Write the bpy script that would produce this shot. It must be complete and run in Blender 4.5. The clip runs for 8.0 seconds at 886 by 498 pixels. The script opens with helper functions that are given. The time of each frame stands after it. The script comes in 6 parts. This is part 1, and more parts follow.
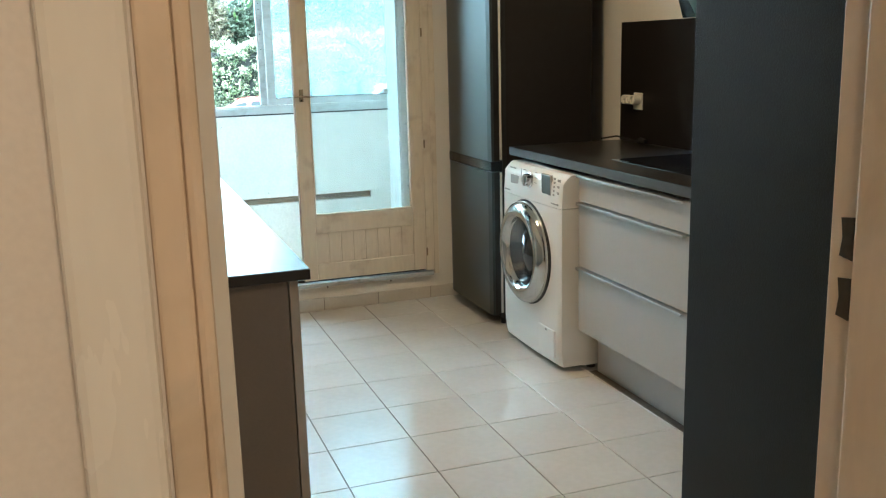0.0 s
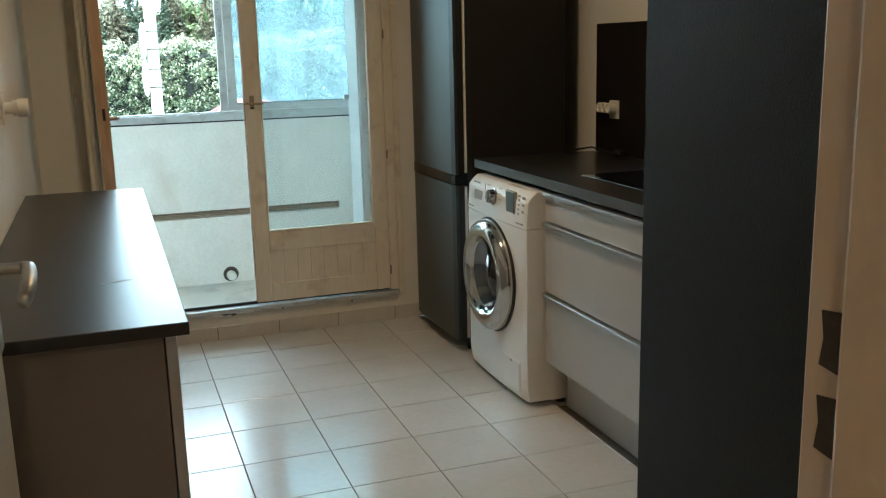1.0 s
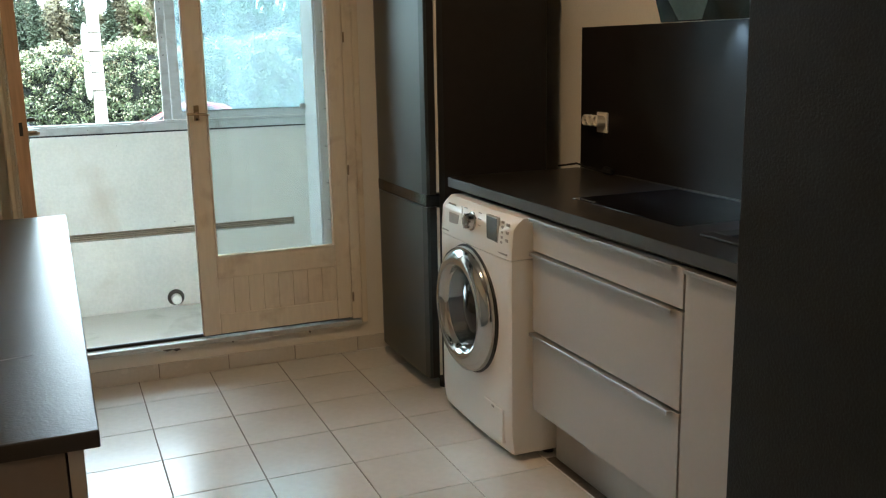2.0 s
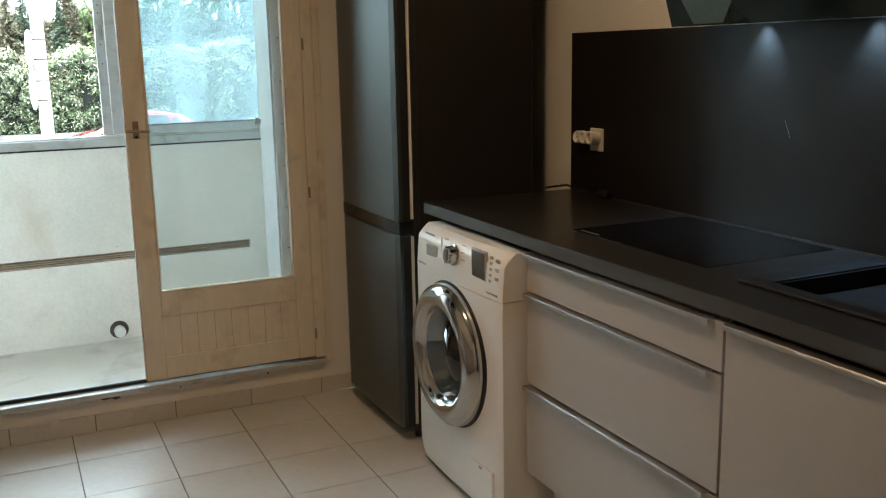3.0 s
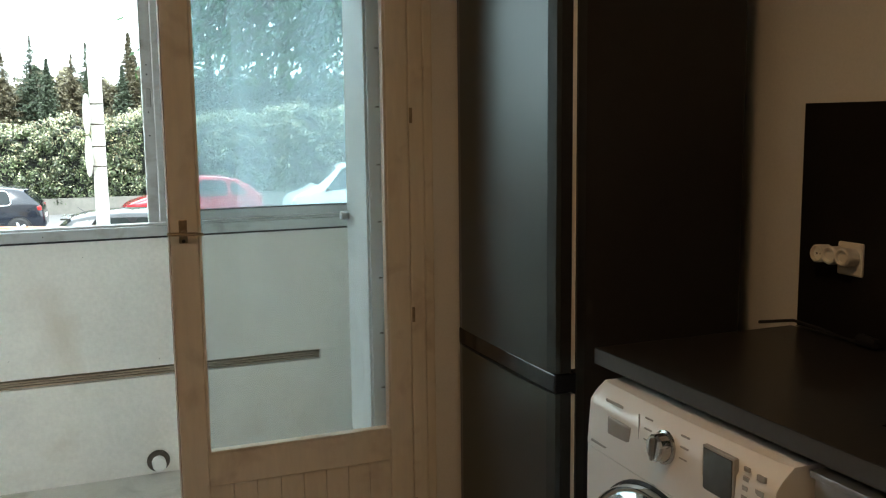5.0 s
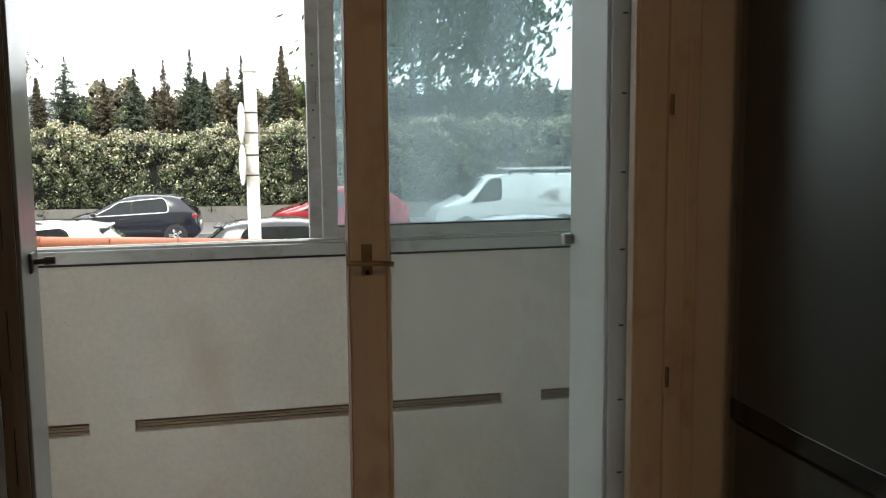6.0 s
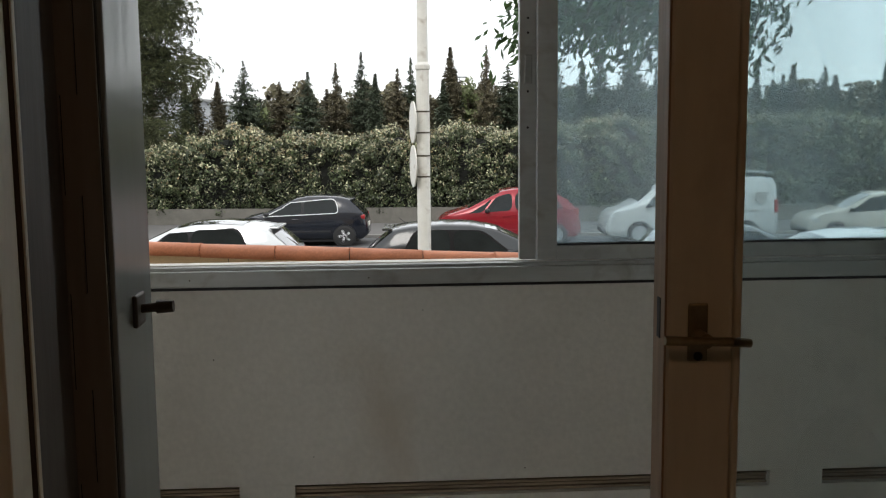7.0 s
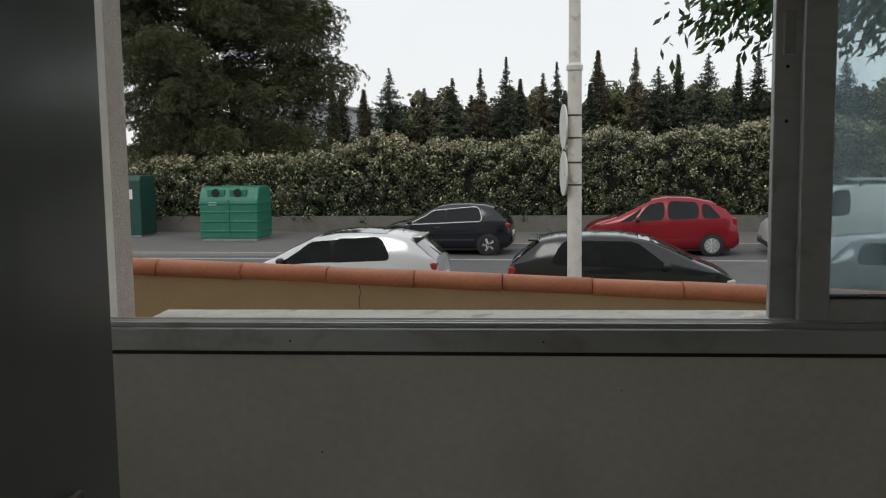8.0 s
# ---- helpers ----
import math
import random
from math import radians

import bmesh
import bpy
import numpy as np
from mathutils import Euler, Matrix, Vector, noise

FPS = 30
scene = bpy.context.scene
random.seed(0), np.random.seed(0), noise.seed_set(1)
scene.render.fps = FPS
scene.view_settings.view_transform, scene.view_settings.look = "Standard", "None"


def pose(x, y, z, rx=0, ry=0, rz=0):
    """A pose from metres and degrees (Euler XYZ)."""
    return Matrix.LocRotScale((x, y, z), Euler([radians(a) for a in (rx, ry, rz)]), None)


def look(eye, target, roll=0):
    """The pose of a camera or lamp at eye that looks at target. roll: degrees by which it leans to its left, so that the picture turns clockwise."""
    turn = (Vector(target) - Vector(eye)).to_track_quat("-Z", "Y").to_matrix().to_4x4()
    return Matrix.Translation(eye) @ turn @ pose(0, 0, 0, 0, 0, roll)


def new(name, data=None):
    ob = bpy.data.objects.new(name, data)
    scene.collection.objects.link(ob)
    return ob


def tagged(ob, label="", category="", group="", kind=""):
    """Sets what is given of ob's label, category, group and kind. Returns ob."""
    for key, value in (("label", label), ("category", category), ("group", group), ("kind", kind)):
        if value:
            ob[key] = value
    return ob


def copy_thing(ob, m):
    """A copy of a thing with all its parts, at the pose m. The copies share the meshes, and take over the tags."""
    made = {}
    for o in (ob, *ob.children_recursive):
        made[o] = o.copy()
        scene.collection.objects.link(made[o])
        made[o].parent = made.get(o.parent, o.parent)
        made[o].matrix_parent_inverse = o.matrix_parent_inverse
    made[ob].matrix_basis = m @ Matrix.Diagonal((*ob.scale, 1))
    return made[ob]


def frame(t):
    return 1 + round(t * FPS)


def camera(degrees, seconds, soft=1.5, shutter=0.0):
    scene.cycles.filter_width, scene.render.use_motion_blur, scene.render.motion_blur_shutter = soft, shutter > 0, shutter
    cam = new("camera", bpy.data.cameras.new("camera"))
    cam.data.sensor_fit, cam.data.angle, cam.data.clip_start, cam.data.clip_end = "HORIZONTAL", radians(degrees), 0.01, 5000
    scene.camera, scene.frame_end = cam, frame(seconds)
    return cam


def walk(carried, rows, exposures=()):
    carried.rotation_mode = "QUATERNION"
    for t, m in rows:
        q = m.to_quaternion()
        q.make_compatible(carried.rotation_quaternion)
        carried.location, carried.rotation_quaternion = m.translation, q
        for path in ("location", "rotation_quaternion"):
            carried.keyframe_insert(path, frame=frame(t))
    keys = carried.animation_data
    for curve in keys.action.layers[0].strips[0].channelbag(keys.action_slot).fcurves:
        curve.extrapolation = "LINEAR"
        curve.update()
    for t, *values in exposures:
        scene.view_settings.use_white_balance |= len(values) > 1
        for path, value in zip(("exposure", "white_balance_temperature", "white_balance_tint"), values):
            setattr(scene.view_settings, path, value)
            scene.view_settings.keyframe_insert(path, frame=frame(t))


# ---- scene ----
cam = camera(50.5, 8.0, soft=1.2)
EXPOSURES = [(0, 4.30, 4800, -13), (0.5, 3.76, 4900, -13), (1.0, 3.56, 5050, -12), (1.5, 3.58, 5300, -8), (3.0, 3.5, 5600, -4), (4.0, 3.3, 5850, -1), (5.0, 2.82, 5850, -2), (5.3, 2.62, 6000, 0),
             (5.5, 2.4, 6400, 7), (6.0, 1.8, 6500, 8), (6.5, 1.15, 6500, 8), (7.0, 0.68, 6500, 9), (7.5, 0.25, 6500, 9), (8, -0.2, 6500, 9)]
PATH = [
    (0, (0.776, 0.627, 1.396), (1.425, 2.471, 0.972), -1.5),
    (0.5, (0.973, 0.755, 1.401), (1.621, 2.599, 0.976), -1.5),
    (1, (1.058, 0.92, 1.403), (1.713, 2.762, 0.98), -1.4),
    (1.5, (1.091, 1.137, 1.414), (1.788, 2.963, 0.989), -1.3),
    (1.7, (1.113, 1.231, 1.413), (1.831, 3.049, 0.99), -1.2),
    (3, (1.269, 1.805, 1.416), (2.099, 3.579, 1.01), -1.1),
    (3.5, (1.316, 2.033, 1.469), (2.167, 3.8, 1.078), -1.1),
    (4, (1.349, 2.3, 1.478), (2.208, 4.069, 1.113), -1.0),
    (4.2, (1.375, 2.402, 1.451), (2.221, 4.185, 1.136), -0.8),
    (5.3, (1.446, 3.092, 1.447), (2.132, 4.951, 1.18), -0.8),
    (5.5, (1.448, 3.24, 1.433), (2.085, 5.117, 1.168), -0.7),
    (6, (1.446, 3.639, 1.407), (1.91, 5.569, 1.165), -0.5),
    (6.5, (1.42, 4.069, 1.4), (1.695, 6.036, 1.16), -0.7),
    (7, (1.394, 4.5, 1.372), (1.519, 6.482, 1.138), -0.5),
    (7.5, (1.35, 4.924, 1.356), (1.328, 6.911, 1.128), -0.8),
    (8, (1.318, 5.322, 1.362), (1.142, 7.303, 1.145), -0.8),
]
walk(cam, [(t, look(eye, target, roll)) for t, eye, target, roll in PATH], EXPOSURES)

# ---- world, sun and lamps ----
world = bpy.data.worlds.new("overcast_sky")
scene.world = world
world.use_nodes = True
wn, wl = world.node_tree.nodes, world.node_tree.links
sky = wn.new("ShaderNodeTexSky")
sky.sky_type, sky.sun_disc = "NISHITA", False
sky.sun_elevation, sky.sun_rotation = radians(50), radians(200)
cloud = wn.new("ShaderNodeTexNoise")
cloud.inputs["Scale"].default_value = 2.2
cloud.inputs["Detail"].default_value = 5
veil = wn.new("ShaderNodeMixRGB")
veil.inputs[1].default_value, veil.inputs[2].default_value = (7.9, 8.1, 8.3, 1), (10.2, 10.25, 10.3, 1)
wl.new(cloud.outputs["Fac"], veil.inputs[0])
over = wn.new("ShaderNodeMixRGB")
over.inputs[0].default_value = 0.9
wl.new(sky.outputs[0], over.inputs[1])
wl.new(veil.outputs[0], over.inputs[2])
wl.new(over.outputs[0], wn["Background"].inputs["Color"])
wn["Background"].inputs["Strength"].default_value = 0.12

sun = new("sun", bpy.data.lights.new("sun", "SUN"))
sun.data.energy, sun.data.angle, sun.data.color = 0.8, radians(25), (1, 0.96, 0.9)
sun.matrix_world = look((0, 0, 30), (7, 17, 10))


def area_lamp(name, place, target, size, watts, colour):
    lamp = new(name, bpy.data.lights.new(name, "AREA"))
    lamp.data.shape, lamp.data.size, lamp.data.energy, lamp.data.color = "DISK", size, watts, colour
    lamp.matrix_world = look(place, target)
    return lamp


area_lamp("hall_light", (0.9, 0.1, 2.40), (0.9, 0.1, 0), 0.25, 1.05, (1.0, 0.55, 0.29))
area_lamp("kitchen_light", (1.85, 3.75, 2.40), (1.85, 3.75, 0), 0.25, 1.30, (1.0, 0.57, 0.29))
COOL = (0.55, 0.75, 1.0)
for lamp_y in (3.78, 3.42):
    spot = new("hood_spot", bpy.data.lights.new("hood_spot", "SPOT"))
    spot.data.energy, spot.data.color, spot.data.spot_size, spot.data.spot_blend, spot.data.shadow_soft_size = 0.75, COOL, radians(95), 0.9, 0.02
    spot.matrix_world = look((3.145, lamp_y, 1.487), (3.185, lamp_y, 1.10))


# ---- materials ----
def mat(name, col, rough=0.6, metal=0.0, var=0.12, scale=6.0, bump=0.1, bscale=80.0, rand=0.0, island=0.0, stain=None, stain_scale=2.0,
        stretch=(1, 1, 1), coat=0.0, depth=0.004, rvar=0.08, spec=0.5):
    m = bpy.data.materials.new(name)
    m.use_nodes = True
    n, l = m.node_tree.nodes, m.node_tree.links
    b = n["Principled BSDF"]
    tc, mp = n.new("ShaderNodeTexCoord"), n.new("ShaderNodeMapping")
    mp.inputs["Scale"].default_value = stretch
    l.new(tc.outputs["Object"], mp.inputs["Vector"])
    big = n.new("ShaderNodeTexNoise")
    big.inputs["Scale"].default_value, big.inputs["Detail"].default_value = scale, 6
    l.new(mp.outputs[0], big.inputs["Vector"])
    fine = n.new("ShaderNodeTexNoise")
    fine.inputs["Scale"].default_value, fine.inputs["Detail"].default_value = bscale, 4
    l.new(mp.outputs[0], fine.inputs["Vector"])
    add = n.new("ShaderNodeMath")
    add.operation = "MULTIPLY_ADD"
    add.inputs[1].default_value = 0.5
    l.new(fine.outputs["Fac"], add.inputs[0])
    half = n.new("ShaderNodeMath")
    half.operation = "MULTIPLY"
    half.inputs[1].default_value = 0.5
    l.new(big.outputs["Fac"], half.inputs[0])
    l.new(half.outputs[0], add.inputs[2])
    ramp = n.new("ShaderNodeValToRGB")
    ramp.color_ramp.elements[0].position, ramp.color_ramp.elements[1].position = 0.34, 0.66
    ramp.color_ramp.elements[0].color = (*[min(1, c * (1 - var)) for c in col], 1)
    ramp.color_ramp.elements[1].color = (*[min(1, c * (1 + var)) for c in col], 1)
    l.new(add.outputs[0], ramp.inputs["Fac"])
    out = ramp.outputs["Color"]
    if stain:
        sn, sr, sm = n.new("ShaderNodeTexNoise"), n.new("ShaderNodeValToRGB"), n.new("ShaderNodeMixRGB")
        sn.inputs["Scale"].default_value, sn.inputs["Detail"].default_value, sn.inputs["Distortion"].default_value = stain_scale, 8, 0.6
        sr.color_ramp.elements[0].position, sr.color_ramp.elements[1].position = 0.56, 0.75
        l.new(tc.outputs["Object"], sn.inputs["Vector"])
        l.new(sn.outputs["Fac"], sr.inputs["Fac"])
        sm.inputs[2].default_value = (*stain, 1)
        l.new(sr.outputs["Color"], sm.inputs[0])
        l.new(out, sm.inputs[1])
        out = sm.outputs[0]
    if rand or island:
        hv = n.new("ShaderNodeHueSaturation")
        src = n.new("ShaderNodeObjectInfo").outputs["Random"] if rand else n.new("ShaderNodeNewGeometry").outputs["Random Per Island"]
        mr = n.new("ShaderNodeMapRange")
        k = rand or island
        mr.inputs["To Min"].default_value, mr.inputs["To Max"].default_value = 1 - k, 1 + k
        l.new(src, mr.inputs["Value"])
        l.new(mr.outputs[0], hv.inputs["Value"])
        l.new(out, hv.inputs["Color"])
        out = hv.outputs["Color"]
    l.new(out, b.inputs["Base Color"])
    rr = n.new("ShaderNodeMapRange")
    rr.inputs["To Min"].default_value, rr.inputs["To Max"].default_value = max(0.02, rough - rvar), min(1, rough + rvar)
    l.new(big.outputs["Fac"], rr.inputs["Value"])
    l.new(rr.outputs[0], b.inputs["Roughness"])
    b.inputs["Metallic"].default_value = metal
    b.inputs["Coat Weight"].default_value = coat
    b.inputs["Specular IOR Level"].default_value = spec
    if bump:
        bp = n.new("ShaderNodeBump")
        bp.inputs["Strength"].default_value, bp.inputs["Distance"].default_value = bump, depth
        l.new(fine.outputs["Fac"], bp.inputs["Height"])
        l.new(bp.outputs[0], b.inputs["Normal"])
    return m


def glass_mat(name, tint, dust=0.0, gloss=0.08, smear=1.5):
    m = bpy.data.materials.new(name)
    m.use_nodes = True
    n, l = m.node_tree.nodes, m.node_tree.links
    n.remove(n["Principled BSDF"])
    tr, gl, df, tl = n.new("ShaderNodeBsdfTransparent"), n.new("ShaderNodeBsdfGlossy"), n.new("ShaderNodeBsdfDiffuse"), n.new("ShaderNodeBsdfTranslucent")
    tr.inputs["Color"].default_value = (*tint, 1)
    gl.inputs["Roughness"].default_value = 0.02
    fr = n.new("ShaderNodeFresnel")
    fr.inputs["IOR"].default_value = 1.45
    m1, m2, m3 = n.new("ShaderNodeMixShader"), n.new("ShaderNodeMixShader"), n.new("ShaderNodeMixShader")
    m3.inputs[0].default_value = 0.75
    l.new(df.outputs[0], m3.inputs[1])
    l.new(tl.outputs[0], m3.inputs[2])
    l.new(fr.outputs[0], m1.inputs[0])
    l.new(tr.outputs[0], m1.inputs[1])
    l.new(gl.outputs[0], m1.inputs[2])
    df.inputs["Color"].default_value = tl.inputs["Color"].default_value = (0.71, 0.83, 0.89, 1)
    tc, ns, mr = n.new("ShaderNodeTexCoord"), n.new("ShaderNodeTexNoise"), n.new("ShaderNodeMapRange")
    ns.inputs["Scale"].default_value, ns.inputs["Detail"].default_value = smear, 4
    mr.inputs["From Min"].default_value, mr.inputs["From Max"].default_value = 0.3, 0.7
    mr.inputs["To Min"].default_value, mr.inputs["To Max"].default_value = dust * 0.25, dust * 1.75
    mp = n.new("ShaderNodeMapping")
    mp.inputs["Scale"].default_value = (1.6, 1.0, 0.45)
    mp.inputs["Rotation"].default_value = (0, radians(12), 0)
    ns.inputs["Distortion"].default_value = 0.7
    l.new(tc.outputs["Object"], mp.inputs["Vector"])
    l.new(mp.outputs[0], ns.inputs["Vector"])
    l.new(ns.outputs["Fac"], mr.inputs["Value"])
    l.new(mr.outputs[0], m2.inputs[0])
    l.new(m1.outputs[0], m2.inputs[1])
    l.new(m3.outputs[0], m2.inputs[2])
    l.new(m2.outputs[0], n["Material Output"].inputs["Surface"])
    return m


def glow_mat(name, colour, strength):
    m = bpy.data.materials.new(name)
    m.use_nodes = True
    b = m.node_tree.nodes["Principled BSDF"]
    b.inputs["Base Color"].default_value = (*colour, 1)
    b.inputs["Emission Color"].default_value = (*colour, 1)
    b.inputs["Emission Strength"].default_value = strength
    return m


M_TILE = mat("glazed_floor_tile", (0.62, 0.61, 0.58), 0.17, var=0.05, scale=5, bump=0.09, bscale=35, rand=0.03, rvar=0.06, depth=0.002, spec=0.4)
M_SKIRT = mat("glazed_skirting_tile", (0.60, 0.57, 0.52), 0.25, var=0.05, scale=8, bump=0.05, rand=0.03)
M_GROUT = mat("grey_grout", (0.16, 0.14, 0.12), 0.9, var=0.25, scale=12, bump=0.3)
M_WALL = mat("cream_wall_paint", (0.76, 0.73, 0.66), 0.7, var=0.04, scale=2.5, bump=0.15, bscale=140, depth=0.002)
M_HALL = mat("warm_hall_paint", (0.78, 0.75, 0.72), 0.7, var=0.04, scale=2.5, bump=0.15, bscale=140, depth=0.002)
M_CEIL = mat("white_ceiling_paint", (0.78, 0.77, 0.74), 0.85, var=0.03, scale=3, bump=0.2, bscale=120)
M_DOORPAINT = mat("satin_white_door_paint", (0.80, 0.79, 0.75), 0.26, var=0.03, scale=4, bump=0.06, bscale=50, stretch=(1, 1, 0.25))
M_FRAMEPAINT = mat("cream_woodwork_paint", (0.70, 0.59, 0.46), 0.42, var=0.05, scale=5, bump=0.12, bscale=60, stain=(0.55, 0.47, 0.36), stain_scale=5, stretch=(1, 1, 0.2))
M_BALCONYWOOD = mat("cream_painted_timber", (0.75, 0.68, 0.55), 0.45, var=0.06, scale=6, bump=0.15, bscale=70, stain=(0.56, 0.47, 0.36), stain_scale=7, stretch=(1, 1, 0.15))
M_RAWWOOD = mat("bare_stained_wood_edge", (0.42, 0.29, 0.19), 0.55, var=0.25, scale=12, bump=0.2, stretch=(1, 1, 0.08))
M_DARKTOP = mat("charcoal_laminate_worktop", (0.024, 0.023, 0.022), 0.30, var=0.10, scale=30, bump=0.3, bscale=260, rvar=0.02, depth=0.0015, spec=0.4)
M_EDGE = mat("grey_worktop_edge", (0.055, 0.055, 0.053), 0.45, var=0.08, scale=20, bump=0.05)
M_PANEL = mat("charcoal_grained_panel", (0.016, 0.019, 0.018), 0.5, var=0.25, scale=20, bump=0.5, bscale=320, depth=0.0015, spec=0.35)
M_SPLASH = mat("dark_brown_laminate_splashback", (0.013, 0.011, 0.010), 0.40, var=0.35, scale=10, bump=0.2, bscale=200, rvar=0.1, depth=0.001, spec=0.3)
M_FRONT = mat("pale_grey_cabinet_front", (0.45, 0.44, 0.42), 0.45, var=0.02, scale=6, bump=0.03, bscale=90)
M_CARCASS = mat("greige_cabinet_side", (0.215, 0.188, 0.172), 0.5, var=0.04, scale=5, bump=0.08, bscale=120)
M_ALU = mat("brushed_aluminium", (0.46, 0.46, 0.45), 0.42, 1.0, var=0.06, scale=20, bump=0.08, bscale=200, stretch=(1, 0.05, 1))
M_CHROME = mat("polished_chrome", (0.52, 0.52, 0.51), 0.12, 1.0, var=0.02, bump=0.0, rvar=0.03)
M_STEEL = mat("grey_steel_fridge_door", (0.062, 0.073, 0.072), 0.32, 0.45, var=0.015, scale=18, rvar=0.015, bump=0.0, bscale=160, stretch=(1, 1, 0.03))
M_FRIDGESIDE = mat("dark_textured_fridge_side", (0.020, 0.018, 0.017), 0.55, var=0.2, scale=20, bump=0.35, bscale=300, depth=0.001, spec=0.3)
M_BLACK = mat("black_plastic", (0.015, 0.015, 0.016), 0.45, var=0.2, scale=20, bump=0.05)
M_HOB = mat("black_ceramic_glass", (0.006, 0.006, 0.007), 0.06, var=0.1, bump=0.0, coat=0.3, rvar=0.02)
M_WHITEGOODS = mat("white_enamel", (0.80, 0.79, 0.76), 0.30, var=0.01, scale=5, bump=0.0, rvar=0.01)
M_PLASTICWHITE = mat("white_plastic", (0.76, 0.73, 0.66), 0.35, var=0.03, scale=10, bump=0.03)
M_DARKGLASS = mat("dark_porthole_glass", (0.012, 0.012, 0.013), 0.05, var=0.1, bump=0, coat=0.5, rvar=0.02)
M_PIPE = mat("bright_white_pvc", (0.86, 0.86, 0.84), 0.35, var=0.02, bump=0)
M_SCREEN = mat("grey_display", (0.08, 0.09, 0.09), 0.15, var=0.08, scale=30, bump=0)
M_MARK = mat("grey_print", (0.36, 0.35, 0.33), 0.6, var=0.05, bump=0)
M_HOODGLASS = mat("smoked_green_hood_glass", (0.008, 0.013, 0.013), 0.05, var=0.1, bump=0, rvar=0.02, spec=0.25)
M_BRASS = mat("tarnished_brass", (0.33, 0.27, 0.18), 0.4, 1.0, var=0.2, scale=30, bump=0.1)
M_DARKSTEEL = mat("dark_bronze_metal", (0.10, 0.085, 0.07), 0.45, 0.8, var=0.2, scale=30, bump=0.1)
# one shutter paint in two copies: darker for the shaded left, lighter for the lit right
M_SHUTSHADED = mat("shutter_paint_shaded", (0.28, 0.305, 0.30), 0.20, var=0.05, scale=3, bump=0.22, bscale=16, stretch=(1, 1, 0.12), rvar=0.12)
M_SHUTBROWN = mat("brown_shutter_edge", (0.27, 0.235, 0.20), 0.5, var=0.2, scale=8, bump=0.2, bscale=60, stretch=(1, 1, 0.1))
M_DARKJAMB = mat("dark_brown_jamb", (0.075, 0.055, 0.042), 0.5, var=0.25, scale=8, bump=0.2, bscale=60, stretch=(1, 1, 0.1))
M_SHUTLIT = mat("shutter_paint_lit", (0.60, 0.62, 0.61), 0.30, var=0.05, scale=3, bump=0.1, bscale=16, stretch=(1, 1, 0.12), rvar=0.1)
M_HOODSHEEN = mat("grey_green_hood_sheen", (0.045, 0.070, 0.065), 0.22, var=0.15, scale=8, bump=0.05)
M_SCREENGLASS = mat("sloped_car_glass", (0.012, 0.015, 0.016), 0.03, var=0.3, scale=2.5, bump=0, rvar=0.01, spec=0.9, coat=0.6)
M_WINALU = mat("grey_anodised_window_frame", (0.54, 0.56, 0.56), 0.38, 0.4, var=0.06, scale=10, bump=0.05, stretch=(0.2, 1, 1), stain=(0.36, 0.35, 0.33), stain_scale=9)
M_PARAPET = mat("painted_concrete_parapet", (0.80, 0.78, 0.73), 0.75, var=0.07, scale=4, bump=0.3, bscale=60, stain=(0.62, 0.54, 0.45), stain_scale=1.3)
M_SLOT = mat("weathered_slot_lining", (0.36, 0.29, 0.21), 0.8, var=0.3, scale=8, bump=0.4, stretch=(0.1, 1, 1))
M_LOGGIAFLOOR = mat("painted_loggia_floor", (0.60, 0.58, 0.53), 0.5, var=0.06, scale=4, bump=0.15, stain=(0.4, 0.38, 0.34), stain_scale=4)
M_ROUGHCAST = mat("roughcast_render", (0.55, 0.50, 0.44), 0.9, var=0.12, scale=30, bump=0.9, bscale=160, depth=0.006)
M_SILLSTONE = mat("white_painted_sill", (0.76, 0.73, 0.67), 0.8, var=0.12, scale=16, bump=0.5, bscale=90, stain=(0.35, 0.32, 0.28), stain_scale=12)
M_OCHRE = mat("ochre_wall_render", (0.62, 0.46, 0.27), 0.85, var=0.08, scale=6, bump=0.4, bscale=120)
M_TERRACOTTA = mat("terracotta_coping", (0.60, 0.225, 0.115), 0.6, var=0.14, scale=9, bump=0.25, bscale=90, rand=0.08)
M_ASPHALT = mat("grey_asphalt", (0.10, 0.10, 0.10), 0.85, var=0.18, scale=3, bump=0.5, bscale=120, stain=(0.07, 0.07, 0.07), stain_scale=0.6)
M_PAVEMENT = mat("pavement_asphalt", (0.13, 0.125, 0.12), 0.9, var=0.15, scale=2, bump=0.4, bscale=90)
M_KERB = mat("concrete_kerb", (0.30, 0.29, 0.27), 0.9, var=0.15, scale=8, bump=0.4)
M_GROUND = mat("dry_grass_ground", (0.09, 0.10, 0.05), 0.95, var=0.35, scale=0.8, bump=0.6, bscale=12)
M_LOWWALL = mat("weathered_low_wall", (0.15, 0.142, 0.124), 0.9, var=0.2, scale=3, bump=0.5, stain=(0.12, 0.115, 0.1), stain_scale=2)
M_LINE = mat("worn_road_paint", (0.42, 0.42, 0.40), 0.8, var=0.2, scale=14, bump=0.2)
M_BIN = mat("green_recycling_plastic", (0.015, 0.16, 0.10), 0.45, var=0.15, scale=4, bump=0.1, stain=(0.06, 0.20, 0.14), stain_scale=4)
M_BINDARK = mat("dark_green_container", (0.008, 0.055, 0.04), 0.5, var=0.2, scale=4, bump=0.1)
M_POLE = mat("weathered_white_pole", (0.66, 0.65, 0.61), 0.6, var=0.08, scale=8, bump=0.3, stain=(0.42, 0.38, 0.33), stain_scale=6)
M_GALV = mat("galvanised_steel", (0.42, 0.43, 0.43), 0.45, 0.7, var=0.1, scale=14, bump=0.1)
